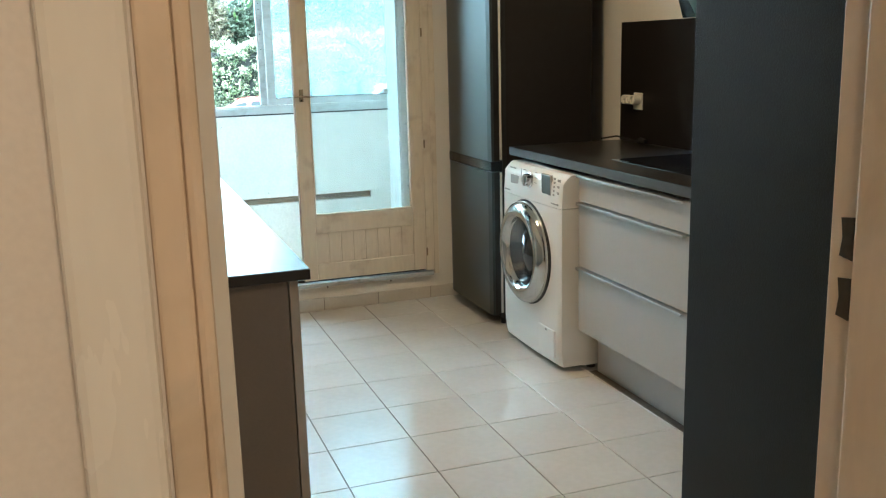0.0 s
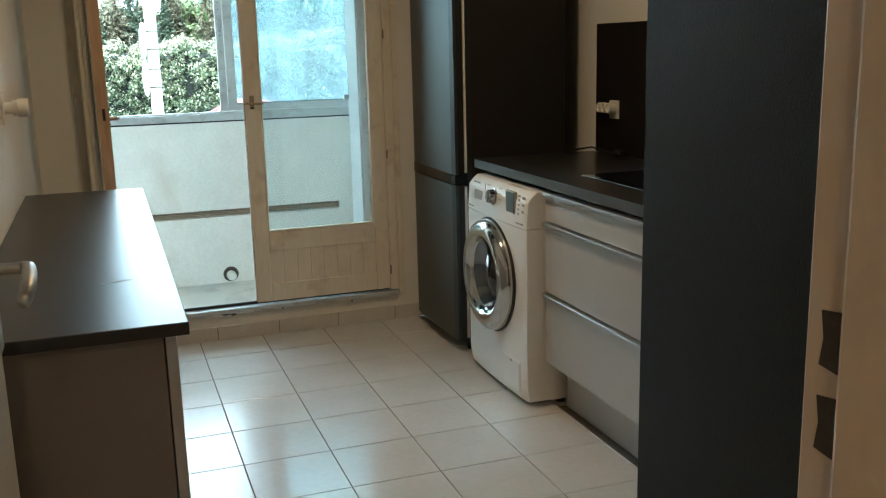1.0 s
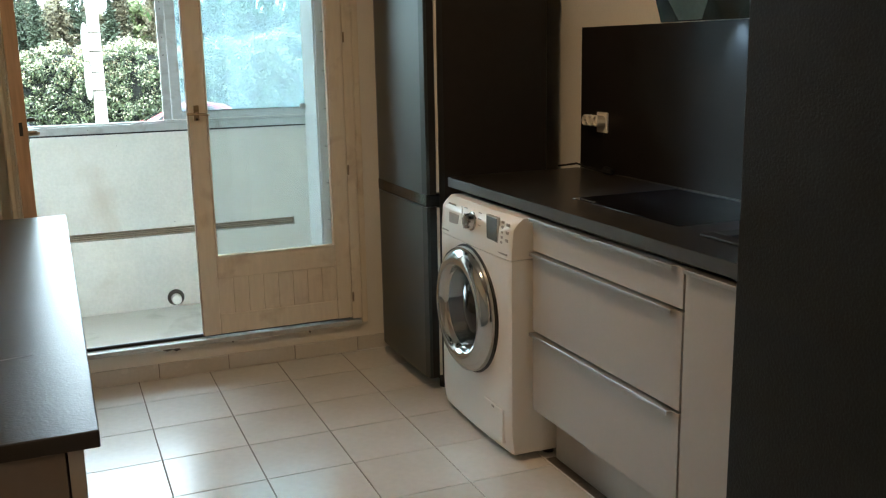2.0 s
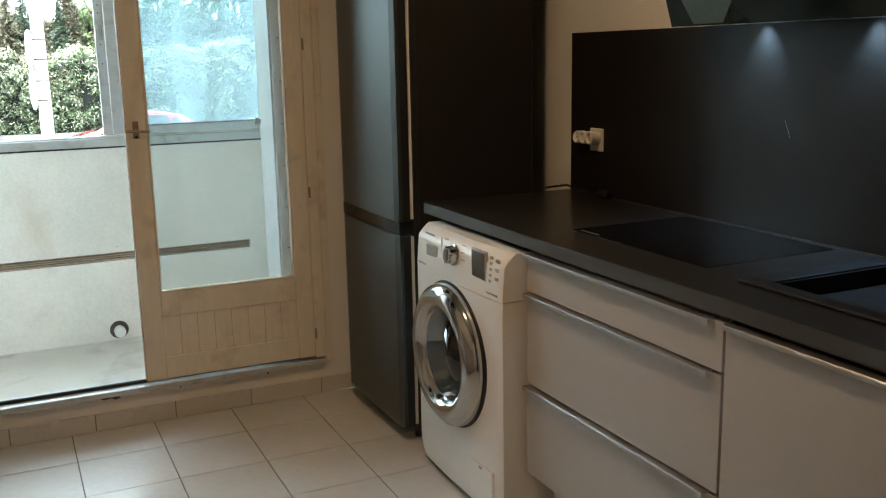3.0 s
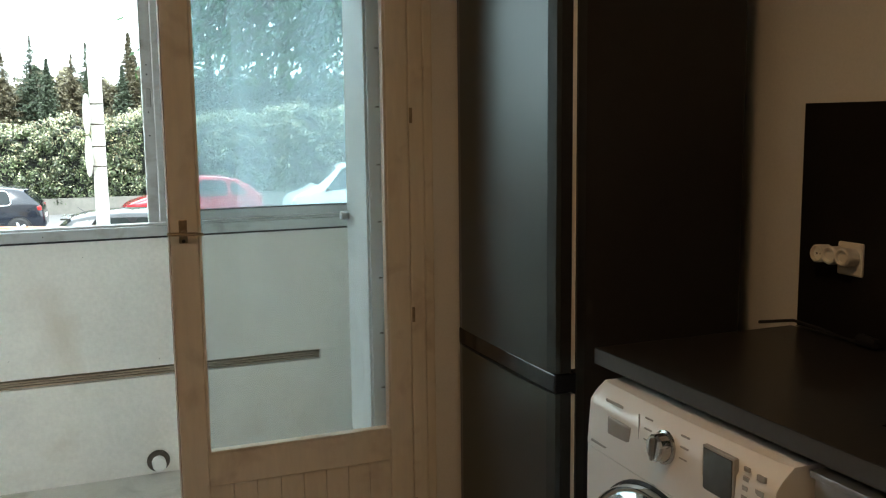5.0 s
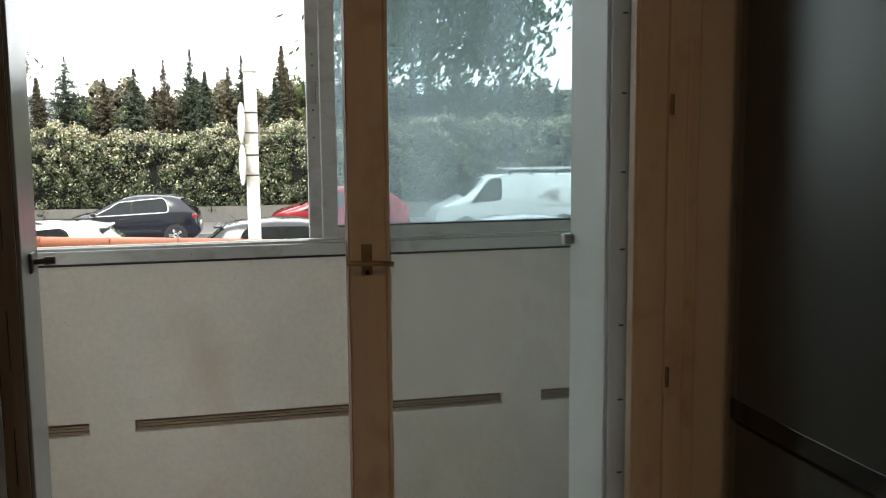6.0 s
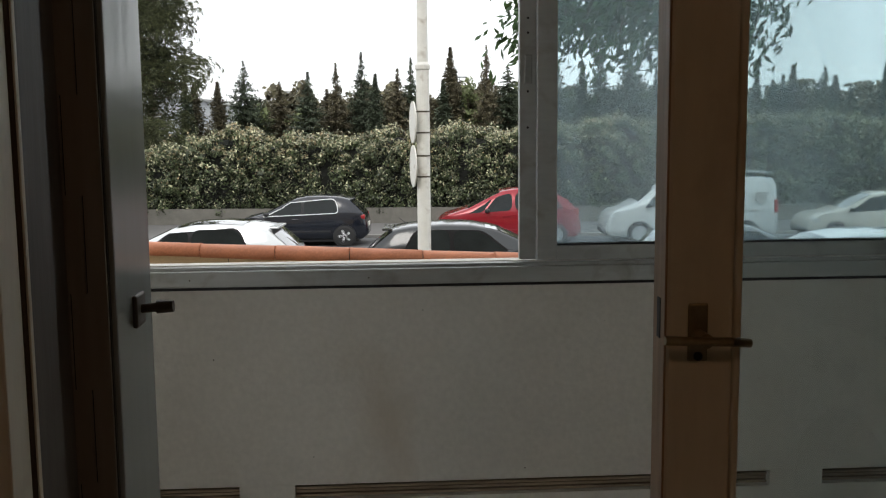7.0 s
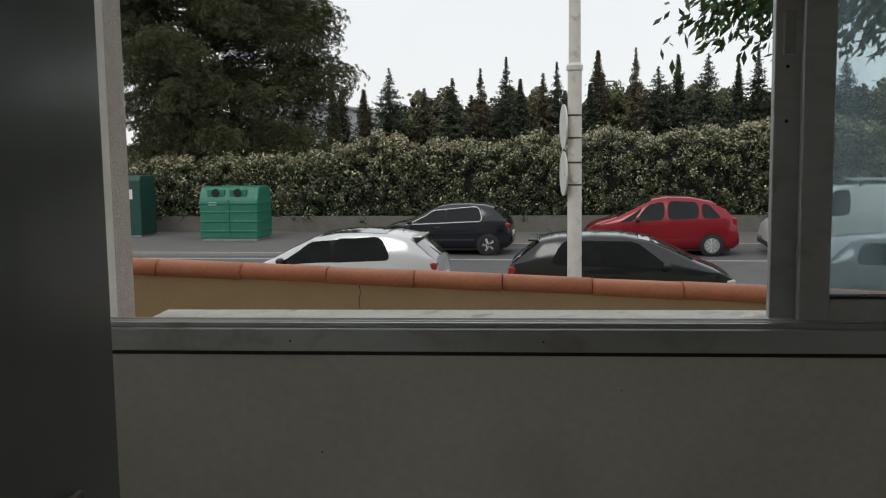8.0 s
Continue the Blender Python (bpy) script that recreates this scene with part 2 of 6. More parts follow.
M_HEDGE = mat("variegated_hedge_leaf", (0.058, 0.074, 0.032), 0.45, var=0.5, scale=1.2, bump=0, island=0.75)
# pale both as new growth and as painted light on clump tops
M_HEDGETIP = mat("pale_new_lit_hedge_leaf", (0.36, 0.35, 0.22), 0.45, var=0.4, scale=1.2, bump=0, island=0.5)
M_HEDGESHOOT = mat("brownish_hedge_shoot", (0.26, 0.20, 0.11), 0.5, var=0.4, scale=1.2, bump=0, island=0.5)
M_OLIVE = mat("olive_far_foliage", (0.13, 0.155, 0.062), 0.7, var=0.4, scale=0.5, bump=0, island=0.5)
M_BROWNLEAF = mat("brownish_far_foliage", (0.110, 0.098, 0.056), 0.7, var=0.4, scale=0.5, bump=0, island=0.5)
M_GLOSSBLACK = mat("gloss_black_trim", (0.006, 0.006, 0.007), 0.15, var=0.1, bump=0, rvar=0.03, spec=0.35)
# near-black stands in for the shade deep between leaves and far trees
M_LEAFSHADE = mat("painted_leaf_shade", (0.008, 0.009, 0.006), 0.9, var=0.4, scale=3, bump=0.5)
M_CONIFER = mat("dark_conifer_needle", (0.056, 0.072, 0.043), 0.7, var=0.4, scale=0.7, bump=0, island=0.6)
M_CONIFER2 = mat("brownish_conifer_needle", (0.098, 0.084, 0.048), 0.7, var=0.4, scale=0.7, bump=0, island=0.6)
M_PINE = mat("pine_needle", (0.066, 0.074, 0.030), 0.65, var=0.4, scale=0.6, bump=0, island=0.6)
M_LEAF = mat("fresh_green_leaf", (0.060, 0.13, 0.040), 0.45, var=0.3, scale=2, bump=0, island=0.45)
M_BARK = mat("brown_bark", (0.10, 0.075, 0.055), 0.9, var=0.3, scale=8, bump=0.8, bscale=30, stretch=(1, 1, 0.3), depth=0.02)
M_TYRE = mat("black_tyre_rubber", (0.018, 0.018, 0.018), 0.8, var=0.2, bump=0.1)
M_RIM = mat("silver_alloy", (0.80, 0.81, 0.82), 0.35, 0.0, var=0.05, bump=0)
M_CARGLASS = mat("tinted_car_glass", (0.010, 0.013, 0.013), 0.03, var=0.5, scale=2.5, bump=0, rvar=0.01, spec=0.28)
M_TAIL = mat("red_tail_lamp", (0.30, 0.02, 0.02), 0.15, var=0.1, bump=0, coat=0.5)
M_HEAD = mat("clear_headlamp", (0.55, 0.56, 0.56), 0.12, 0.3, var=0.1, bump=0, coat=0.5)
M_CLAD = mat("pale_grey_cladding", (0.42, 0.44, 0.46), 0.6, var=0.06, scale=1, bump=0.1, stretch=(4, 1, 0.2))
M_GLASS = glass_mat("clear_pane", (0.91, 0.945, 0.945), 0.012)
M_WINGLASS = glass_mat("dusty_blue_window_pane", (0.895, 0.94, 0.952), 0.075, smear=3.0)
M_HOODLAMP = glow_mat("hood_led", (0.6, 0.78, 1.0), 0.7)
M_LAMPGLOW = glow_mat("warm_lamp_diffuser", (1.0, 0.62, 0.32), 6)


def paint(name, col, metal=0.2, spec=0.5):
    return mat(name, col, 0.16, metal, var=0.05, scale=2, bump=0, coat=0.3 * spec / 0.5, rvar=0.04, spec=spec)


# ---- builders ----
def root_of(ob):
    while ob.parent:
        ob = ob.parent
    return ob


def link_mesh(name, bm, material, smooth=False):
    me = bpy.data.meshes.new(name)
    bmesh.ops.recalc_face_normals(bm, faces=bm.faces)
    bm.to_mesh(me)
    bm.free()
    if material:
        me.materials.append(material)
    if smooth:
        for p in me.polygons:
            p.use_smooth = True
    return me


def thing(name, place, label, category, group="", kind=""):
    ob = new(name)
    ob.location = place
    return tagged(ob, label, category, group, kind)


def part(name, bm, material, parent, label="", smooth=False):
    """One mesh under a thing or a part, written in the world's metres."""
    bmesh.ops.translate(bm, verts=bm.verts, vec=-root_of(parent).location)
    ob = new(name, link_mesh(name, bm, material, smooth))
    ob.parent = parent
    return tagged(ob, label)


def solid(name, bm, material, label, category, group="", kind="", smooth=False):
    return tagged(new(name, link_mesh(name, bm, material, smooth)), label, category, group, kind)


def box(x0, x1, y0, y1, z0, z1, bevel=0.0, bm=None, seg=2):
    own = bmesh.new()
    r = bmesh.ops.create_cube(own, size=1)
    bmesh.ops.scale(own, vec=(abs(x1 - x0), abs(y1 - y0), abs(z1 - z0)), verts=own.verts)
    bmesh.ops.translate(own, vec=((x0 + x1) / 2, (y0 + y1) / 2, (z0 + z1) / 2), verts=own.verts)
    if bevel:
        bmesh.ops.bevel(own, geom=own.edges[:], offset=bevel, segments=seg, profile=0.5, affect="EDGES")
    if bm is None:
        return own
    return merge(bm, own)


def merge(bm, own):
    tmp = bpy.data.meshes.new("join")
    own.to_mesh(tmp)
    own.free()
    bm.from_mesh(tmp)
    bpy.data.meshes.remove(tmp)
    return bm


def cyl(a, b, r0, r1=None, n=20, bm=None, caps=True):
    own = bmesh.new()
    a, b = Vector(a), Vector(b)
    bmesh.ops.create_cone(own, cap_ends=caps, segments=n, radius1=r0, radius2=r0 if r1 is None else r1, depth=(b - a).length)
    turn = (b - a).to_track_quat("Z", "Y").to_matrix().to_4x4()
    bmesh.ops.transform(own, matrix=Matrix.Translation((a + b) / 2) @ turn, verts=own.verts)
    return own if bm is None else merge(bm, own)


def lathe(profile, axis, centre, n=40, bm=None):
    """A turned shape: profile of (radius, along) round the axis through centre."""
    own = bmesh.new()
    turn = Vector(axis).to_track_quat("Z", "Y")
    rings = []
    for r, h in profile:
        ring = []
        for i in range(n):
            a = 2 * math.pi * i / n
            ring.append(own.verts.new(Vector(centre) + turn @ Vector((r * math.cos(a), r * math.sin(a), h))))
        rings.append(ring)
    for p, q in zip(rings, rings[1:]):
        for i in range(n):
            own.faces.new((p[i], p[(i + 1) % n], q[(i + 1) % n], q[i]))
    if profile[0][0] > 1e-4:
        own.faces.new(rings[0])
    if profile[-1][0] > 1e-4:
        own.faces.new(rings[-1])
    bmesh.ops.remove_doubles(own, verts=own.verts, dist=1e-5)
    return own if bm is None else merge(bm, own)


def prism(points, vec, bm=None):
    """A flat outline of points pushed along vec."""
    own = bmesh.new()
    a = [own.verts.new(p) for p in points]
    b = [own.verts.new(Vector(p) + Vector(vec)) for p in points]
    own.faces.new(a)
    own.faces.new(b[::-1])
    k = len(points)
    for i in range(k):
        own.faces.new((a[i], a[(i + 1) % k], b[(i + 1) % k], b[i]))
    return own if bm is None else merge(bm, own)


def tube(points, r, n=10, bm=None):
    own = bmesh.new()
    for p, q in zip(points, points[1:]):
        cyl(p, q, r, n=n, bm=own)
    return own if bm is None else merge(bm, own)


def sweep(points, r, n=12, bm=None):
    """A smooth bent rod through the points, with closed ends; r may be one radius or one for each point."""
    own = bmesh.new()
    pts = [Vector(p) for p in points]
    rad = [r] * len(pts) if isinstance(r, (int, float)) else list(r)
    ref = None
    rings = []
    for i, p in enumerate(pts):
        d = (pts[min(i + 1, len(pts) - 1)] - pts[max(i - 1, 0)]).normalized()
        if ref is None:
            ref = d.orthogonal().normalized()
        ref = (ref - d * ref.dot(d)).normalized()
        side = d.cross(ref)
        rings.append([own.verts.new(p + (ref * math.cos(2 * math.pi * k / n) + side * math.sin(2 * math.pi * k / n)) * rad[i]) for k in range(n)])
    for p, q in zip(rings, rings[1:]):
        for k in range(n):
            own.faces.new((p[k], p[(k + 1) % n], q[(k + 1) % n], q[k]))
    own.faces.new(rings[0])
    own.faces.new(rings[-1])
    return own if bm is None else merge(bm, own)


def interp(table, x):
    return float(np.interp(x, [p[0] for p in table], [p[1] for p in table]))


# ---- the kitchen's shell ----
WX0, WX1, WY0, WY1, CEIL = 0.77, 3.195, 1.60, 5.515, 2.52
TILE = 0.3075


def wall_boxes(name, boxes, material, label):
    bm = bmesh.new()
    for b in boxes:
        box(*b, bm=bm)
    return solid(name, bm, material, label, "wall", kind="structure")


floor = solid("floor", box(-0.6, 3.35, -1.6, WY1, -0.12, -0.004), M_GROUT, "cream glazed tile floor with dark narrow joints", "floor", kind="structure")
wall_boxes("wall_west", [(0.62, WX0, 1.584, WY1, 0, CEIL)], M_WALL, "cream painted kitchen wall behind the low cabinet")
wall_boxes("wall_east", [(WX1, 3.35, 1.550, 5.66, 0, CEIL)], M_WALL, "cream painted kitchen wall behind the worktop")
OX0, OX1, OZ0, OZ1 = 0.985, 2.435, 0.135, 2.32
wall_boxes("wall_north", [(0.62, OX0, WY1, 5.66, 0, CEIL), (OX1, WX1, WY1, 5.66, 0, CEIL), (OX0, OX1, WY1, 5.66, -0.12, OZ0), (OX0, OX1, WY1, 5.66, OZ1, CEIL)],
           M_WALL, "cream painted wall with the balcony door opening")
DX0, DX1, DZ1 = 0.80, 1.66, 2.09
wall_boxes("wall_south", [(-0.6, DX0, 1.37, 1.584, 0, CEIL), (DX1, 3.35, 1.37, 1.550, 0, CEIL), (DX0, DX1, 1.37, 1.550, DZ1, CEIL)],
           M_HALL, "painted partition with the kitchen doorway")
wall_boxes("wall_hall", [(-0.75, -0.6, -1.6, 1.6, 0, CEIL), (2.2, 2.35, -1.6, 1.47, 0, CEIL), (-0.75, 2.35, -1.75, -1.6, 0, CEIL)],
           M_HALL, "warm painted hallway walls behind the kitchen door")
solid("ceiling", box(-0.75, 3.35, -1.75, 5.66, CEIL, CEIL + 0.12), M_CEIL, "plain white ceiling over kitchen and hall", "ceiling", kind="structure")

# doorway between hall and kitchen
frame_hall = thing("door_frame", (1.23, 1.53, 0), "cream painted wooden door frame with strike slots", "door frame", kind="structure")
bm = bmesh.new()
box(1.616, 1.66, 1.365, 1.552, 0, DZ1, 0.003, bm)
part("jamb", bm, M_FRAMEPAINT, frame_hall)
part("stop", box(1.601, 1.616, 1.365, 1.499, 0, DZ1 - 0.04, 0.006), M_FRAMEPAINT, frame_hall)
part("jamb", box(0.80, 0.828, 1.365, 1.63, 0, DZ1, 0.003), M_FRAMEPAINT, frame_hall)
part("stop", box(0.828, 0.843, 1.365, 1.532, 0, DZ1 - 0.04, 0.006), M_FRAMEPAINT, frame_hall)
part("head", box(0.828, 1.616, 1.365, 1.552, DZ1 - 0.048, DZ1, 0.003), M_FRAMEPAINT, frame_hall)
part("casing", box(1.664, 1.735, 1.345, 1.368, 0, DZ1 + 0.05, 0.008), M_DOORPAINT, frame_hall)
part("casing", box(0.735, 0.797, 1.345, 1.368, 0, DZ1 + 0.05, 0.008), M_DOORPAINT, frame_hall)
for z0, z1 in ((1.126, 1.180), (1.050, 1.104)):
    slot = prism([(1.6145, 1.511, z0), (1.6145, 1.533, z0 + 0.003), (1.6145, 1.529, (z0 + z1) / 2), (1.6145, 1.533, z1 - 0.003), (1.6145, 1.511, z1)], (0.003, 0, 0))
    part("strike_slot", slot, M_DARKSTEEL, frame_hall, "dark hollow strike slot")

door = thing("door", (0.87, 1.62, 0), "white painted flush door standing open against the wall", "door")
part("leaf", box(0.842, 0.884, 1.635, 2.40, 0.012, DZ1 - 0.055, 0.002), M_DOORPAINT, door)
part("handle_plate", box(0.884, 0.891, 2.345, 2.383, 0.985, 1.215, 0.003), M_GALV, door, "slim brushed steel handle plate")
part("lever_stem", cyl((0.890, 2.364, 1.106), (0.932, 2.364, 1.106), 0.0085), M_GALV, door)
grip = [(0.930, 2.366, 1.106), (0.938, 2.356, 1.106), (0.940, 2.335, 1.105), (0.941, 2.305, 1.102), (0.941, 2.275, 1.096), (0.939, 2.255, 1.088), (0.935, 2.245, 1.080)]
part("lever", sweep(grip, (0.009, 0.010, 0.0105, 0.011, 0.011, 0.0105, 0.008), 16), M_ALU, door, "curved brushed steel door lever", smooth=True)

# balcony door
balcony = thing("balcony_door_frame", (1.71, 5.55, 0.13), "cream painted timber balcony door frame with metal threshold", "door frame", kind="structure")
part("jamb", box(2.388, 2.434, 5.488, 5.58, 0.165, 2.32, 0.004), M_BALCONYWOOD, balcony)
# west jamb is darker than the cream east one
part("jamb", box(0.986, 1.022, 5.488, 5.58, 0.165, 2.32, 0.004), M_DARKJAMB, balcony, "dark brown timber jamb")
part("weather_strip", box(1.022, 1.0245, 5.489, 5.498, 0.17, 2.27, 0.001), M_BALCONYWOOD, balcony, "pale weather strip")
# added board that covers the cream wall reveal with dark brown
part("reveal_liner", box(0.9865, 0.995, 5.582, 5.70, 0.165, 2.318, 0.002), M_DARKJAMB, balcony, "dark brown board added over the wall reveal")
part("head", box(0.986, 2.434, 5.488, 5.58, 2.275, 2.318, 0.004), M_BALCONYWOOD, balcony)
part("architrave", box(2.437, 2.468, 5.498, 5.513, 0.14, 2.36, 0.005), M_BALCONYWOOD, balcony)
part("architrave", box(0.94, 0.983, 5.498, 5.513, 0.14, 2.36, 0.005), M_BALCONYWOOD, balcony)
part("threshold", box(0.99, 2.43, 5.485, 5.60, 0.136, 0.158, 0.003), M_WINALU, balcony, "worn grey metal threshold")
part("weather_bar", box(1.02, 2.39, 5.532, 5.545, 0.158, 0.172, 0.003), M_BLACK, balcony, "dark rubber weather bar")
for z in (0.275, 0.874, 1.466, 2.06):
    h = part("hinge", cyl((2.392, 5.482, z - 0.022), (2.392, 5.482, z + 0.022), 0.0045, n=12), M_BRASS, balcony, "small tarnished brass hinge")
    part("knuckle", box(2.386, 2.400, 5.484, 5.489, z - 0.018, z + 0.018, 0.001), M_BALCONYWOOD, h)


def balcony_leaf(label):
    """A glazed leaf, hinged at the origin, its width along -x, its room side towards -y."""
    leaf = thing("balcony_door", (0, 0, 0), label, "door", "balcony door leaves")
    W, z0, z1 = 0.688, 0.008, 2.105
    bt = 0.004
    part("stile", box(-W, -W + 0.075, -0.035, 0.008, z0, z1, bt), M_BALCONYWOOD, leaf)
    part("stile", box(-0.070, 0, -0.035, 0.008, z0, z1, bt), M_BALCONYWOOD, leaf)
    part("rail", box(-W + 0.075, -0.07, -0.033, 0.006, z0, 0.098, bt), M_BALCONYWOOD, leaf)
    part("rail", box(-W + 0.075, -0.07, -0.033, 0.006, 0.262, 0.360, bt), M_BALCONYWOOD, leaf)
    part("rail", box(-W + 0.075, -0.07, -0.033, 0.006, 2.03, z1, bt), M_BALCONYWOOD, leaf)
    n = 8
    w = (W - 0.145) / n
    for i in range(n):
        x = -W + 0.075 + i * w
        part("board", box(x + 0.0006, x + w - 0.0006, -0.026, -0.012, 0.096, 0.264, 0.002), M_BALCONYWOOD, leaf)
    part("panel_back", box(-W + 0.076, -0.071, -0.0135, -0.004, 0.097, 0.263), M_BALCONYWOOD, leaf)
    bm = bmesh.new()
    box(-W + 0.075, -W + 0.083, -0.038, -0.008, 0.360, 2.03, 0.002, bm)
    box(-0.078, -0.07, -0.038, -0.008, 0.360, 2.03, 0.002, bm)
    box(-W + 0.083, -0.078, -0.038, -0.008, 0.360, 0.368, 0.002, bm)
    part("glazing_bead", bm, M_BALCONYWOOD, leaf)
    pane = part("pane", box(-W + 0.076, -0.071, -0.014, -0.010, 0.358, 2.032), M_GLASS, leaf, "clear glass pane with a few smears")
    pane.visible_shadow = False
    hp = part("handle_plate", box(-W + 0.024, -W + 0.046, -0.038, -0.034, 0.962, 1.026, 0.002), M_BRASS, leaf, "tarnished handle plate")
    part("keyhole", cyl((-W + 0.035, -0.0395, 0.968), (-W + 0.035, -0.037, 0.968), 0.005, n=12), M_BLACK, hp)
    part("spindle", cyl((-W + 0.035, -0.066, 0.990), (-W + 0.035, -0.038, 0.990), 0.008, n=14), M_BRASS, hp)
    part("handle_grip", tube([(-W - 0.010, -0.066, 0.992), (-W + 0.035, -0.066, 0.990), (-W + 0.062, -0.066, 0.989), (-W + 0.084, -0.060, 0.986)], 0.0050, 12), M_BRASS, leaf, "thin tarnished lever bar")
    part("worn_edge", box(-W - 0.0015, -W + 0.001, -0.034, 0.007, z0 + 0.002, z1 - 0.002), M_RAWWOOD, leaf, "bare stained wood edge")
    part("lock_hole", box(-W - 0.0025, -W, -0.02, -0.009, 0.985, 1.03), M_BLACK, leaf)
    return leaf


leaf_shut = balcony_leaf("cream glazed balcony door leaf, closed, boarded panel below")
leaf_open = copy_thing(leaf_shut, pose(0, 0, 0))
leaf_open.matrix_basis = pose(0.985, 5.480, 0.166, 0, 0, 95.3)
tagged(leaf_open, "cream glazed balcony door leaf standing open into the room")
leaf_shut.matrix_basis = pose(2.386, 5.521, 0.166)


bm = bmesh.new()
for k, (x, w) in enumerate(((1.515, 0.05), (1.56, 0.035), (1.82, 0.010), (2.18, 0.008))):
    z = 0.128 - 0.004 * (k % 2)
    prism([(x, 5.5142, z), (x + w * 0.4, 5.5142, z - 0.009), (x + w, 5.5142, z - 0.004), (x + w * 0.9, 5.5142, z + 0.003), (x + w * 0.3, 5.5142, z + 0.004)], (0, 0.002, 0), bm)
part("plaster_chip", bm, M_DARKSTEEL, balcony, "small dark chips in the plaster under the threshold")

# folded shutters outside the balcony door
def shutter(side, x_face, label, y0, y1):
    s = 1 if side == "left" else -1
    root = thing("folding_shutter", (x_face, 5.75, 0.16), label, "shutter", "folding shutters")
    th = 0.021
    # left leaves get the shaded copy of the paint, right ones the lit copy
    face_m = M_SHUTSHADED if side == "left" else M_SHUTLIT
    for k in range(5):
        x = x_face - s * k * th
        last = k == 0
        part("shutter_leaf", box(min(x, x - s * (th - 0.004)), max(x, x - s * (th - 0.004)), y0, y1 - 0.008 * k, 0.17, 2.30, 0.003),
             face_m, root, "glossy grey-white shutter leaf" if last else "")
    edge_m = M_SHUTBROWN if side == "left" else M_SHUTLIT
    swing = 0.0105 if side == "left" else 0.0
    cols = [0.118, 0.081, 0.043, 0.006]          # distance of the board edges behind the outer face
    zs, step = 0.17, 0
    if side == "right":
        part("hinge_strip", box(x_face + 0.006, x_face + 0.118, y0 - 0.012, y0 - 0.001, 0.17, 2.29, 0.002), M_SHUTLIT, root)
        for k in range(12):
            part("hinge_tick", box(x_face + 0.030, x_face + 0.042, y0 - 0.0135, y0 - 0.011, 0.30 + 0.17 * k, 0.304 + 0.17 * k), M_DARKSTEEL, root)
    while zs < 2.28 and side == "left":
        ze = min(zs + 0.126, 2.29)
        sh = swing if step % 2 else -swing
        for k in range(3):
            a = x_face - s * (cols[k] + (sh if k else 0))
            b = x_face - s * (cols[k + 1] + (sh if k < 2 else 0))
            part("hinge_knuckle", box(min(a, b) + 0.0014, max(a, b) - 0.0014, y0 - 0.013, y0 - 0.001, zs, ze), edge_m, root)
        zs, step = ze, step + 1
    part("hinge_core", box(min(x_face - s * 0.118, x_face - s * 0.006), max(x_face - s * 0.118, x_face - s * 0.006), y0 - 0.008, y0 - 0.0005, 0.17, 2.29), M_BLACK if side == "left" else M_SHUTLIT, root)
    return root


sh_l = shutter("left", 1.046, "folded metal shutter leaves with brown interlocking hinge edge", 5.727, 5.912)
part("latch_plate", box(1.046, 1.053, 5.800, 5.848, 1.114, 1.160, 0.003), M_DARKSTEEL, sh_l, "dark bronze latch plate")
bm = cyl((1.052, 5.825, 1.138), (1.076, 5.825, 1.140), 0.0065, n=14)
cyl((1.074, 5.825, 1.140), (1.097, 5.825, 1.141), 0.0095, 0.0085, 14, bm)
part("latch_knob", bm, M_DARKSTEEL, sh_l)
sh_r = shutter("right", 2.275, "folded grey-white metal shutter leaves beside the glazed door", 5.558, 5.768)
bm = box(2.250, 2.2745, 5.740, 5.768, 1.142, 1.168, 0.004)
part("latch", bm, M_GALV, sh_r, "small dark metal latch")
part("brown_liner", box(0.90, 0.951, 5.662, 5.80, 0.16, 2.3, 0.003), M_SHUTBROWN, sh_l)

# ---- the loggia ----
LF = -0.10
PY = 7.11
wall_boxes("loggia_floor", [(0.1, 3.8, 5.66, PY + 0.14, LF - 0.15, LF)], M_LOGGIAFLOOR, "pale painted loggia floor slab")
wall_boxes("loggia_ceiling", [(0.1, 3.8, 5.66, 7.40, 2.46, 2.62)], M_CEIL, "plain slab over the loggia")
wall_boxes("loggia_wall_east", [(3.04, 3.8, 5.66, 7.38, LF, 2.46)], M_PARAPET, "pale painted loggia end wall")
wall_boxes("loggia_wall_west", [(0.30, 0.446, 5.66, 7.24, LF, 2.46)], M_PARAPET, "pale painted loggia end wall")
wall_boxes("pillar", [(0.20, 0.428, 7.245, 7.37, LF - 1.6, 2.62)], M_ROUGHCAST, "beige roughcast pillar at the loggia corner")
bm = bmesh.new()
SLOTS = ((0.447, 0.972), (1.128, 2.518), (2.678, 3.038))
Z0, Z1 = 0.345, 0.392
box(0.446, 1.736, PY, PY + 0.13, LF, Z0, bm=bm)
box(1.788, 3.04, PY, PY + 0.13, LF, Z0, bm=bm)
box(1.736, 1.788, PY, PY + 0.13, LF, -0.073, bm=bm)
box(1.736, 1.788, PY, PY + 0.13, -0.021, Z0, bm=bm)
parapet = solid("parapet", bm, M_PARAPET, "white painted concrete parapet with long narrow slots and faint stains", "wall", kind="structure")
part("upper_panel", box(0.446, 3.04, PY - 0.006, PY + 0.13, Z1, 0.961, 0.002), M_PARAPET, parapet)
for a, b in ((0.972, 1.128), (2.518, 2.678)):
    part("spacer", box(a, b, PY - 0.002, PY + 0.13, Z0, Z1), M_PARAPET, parapet)
bm = bmesh.new()
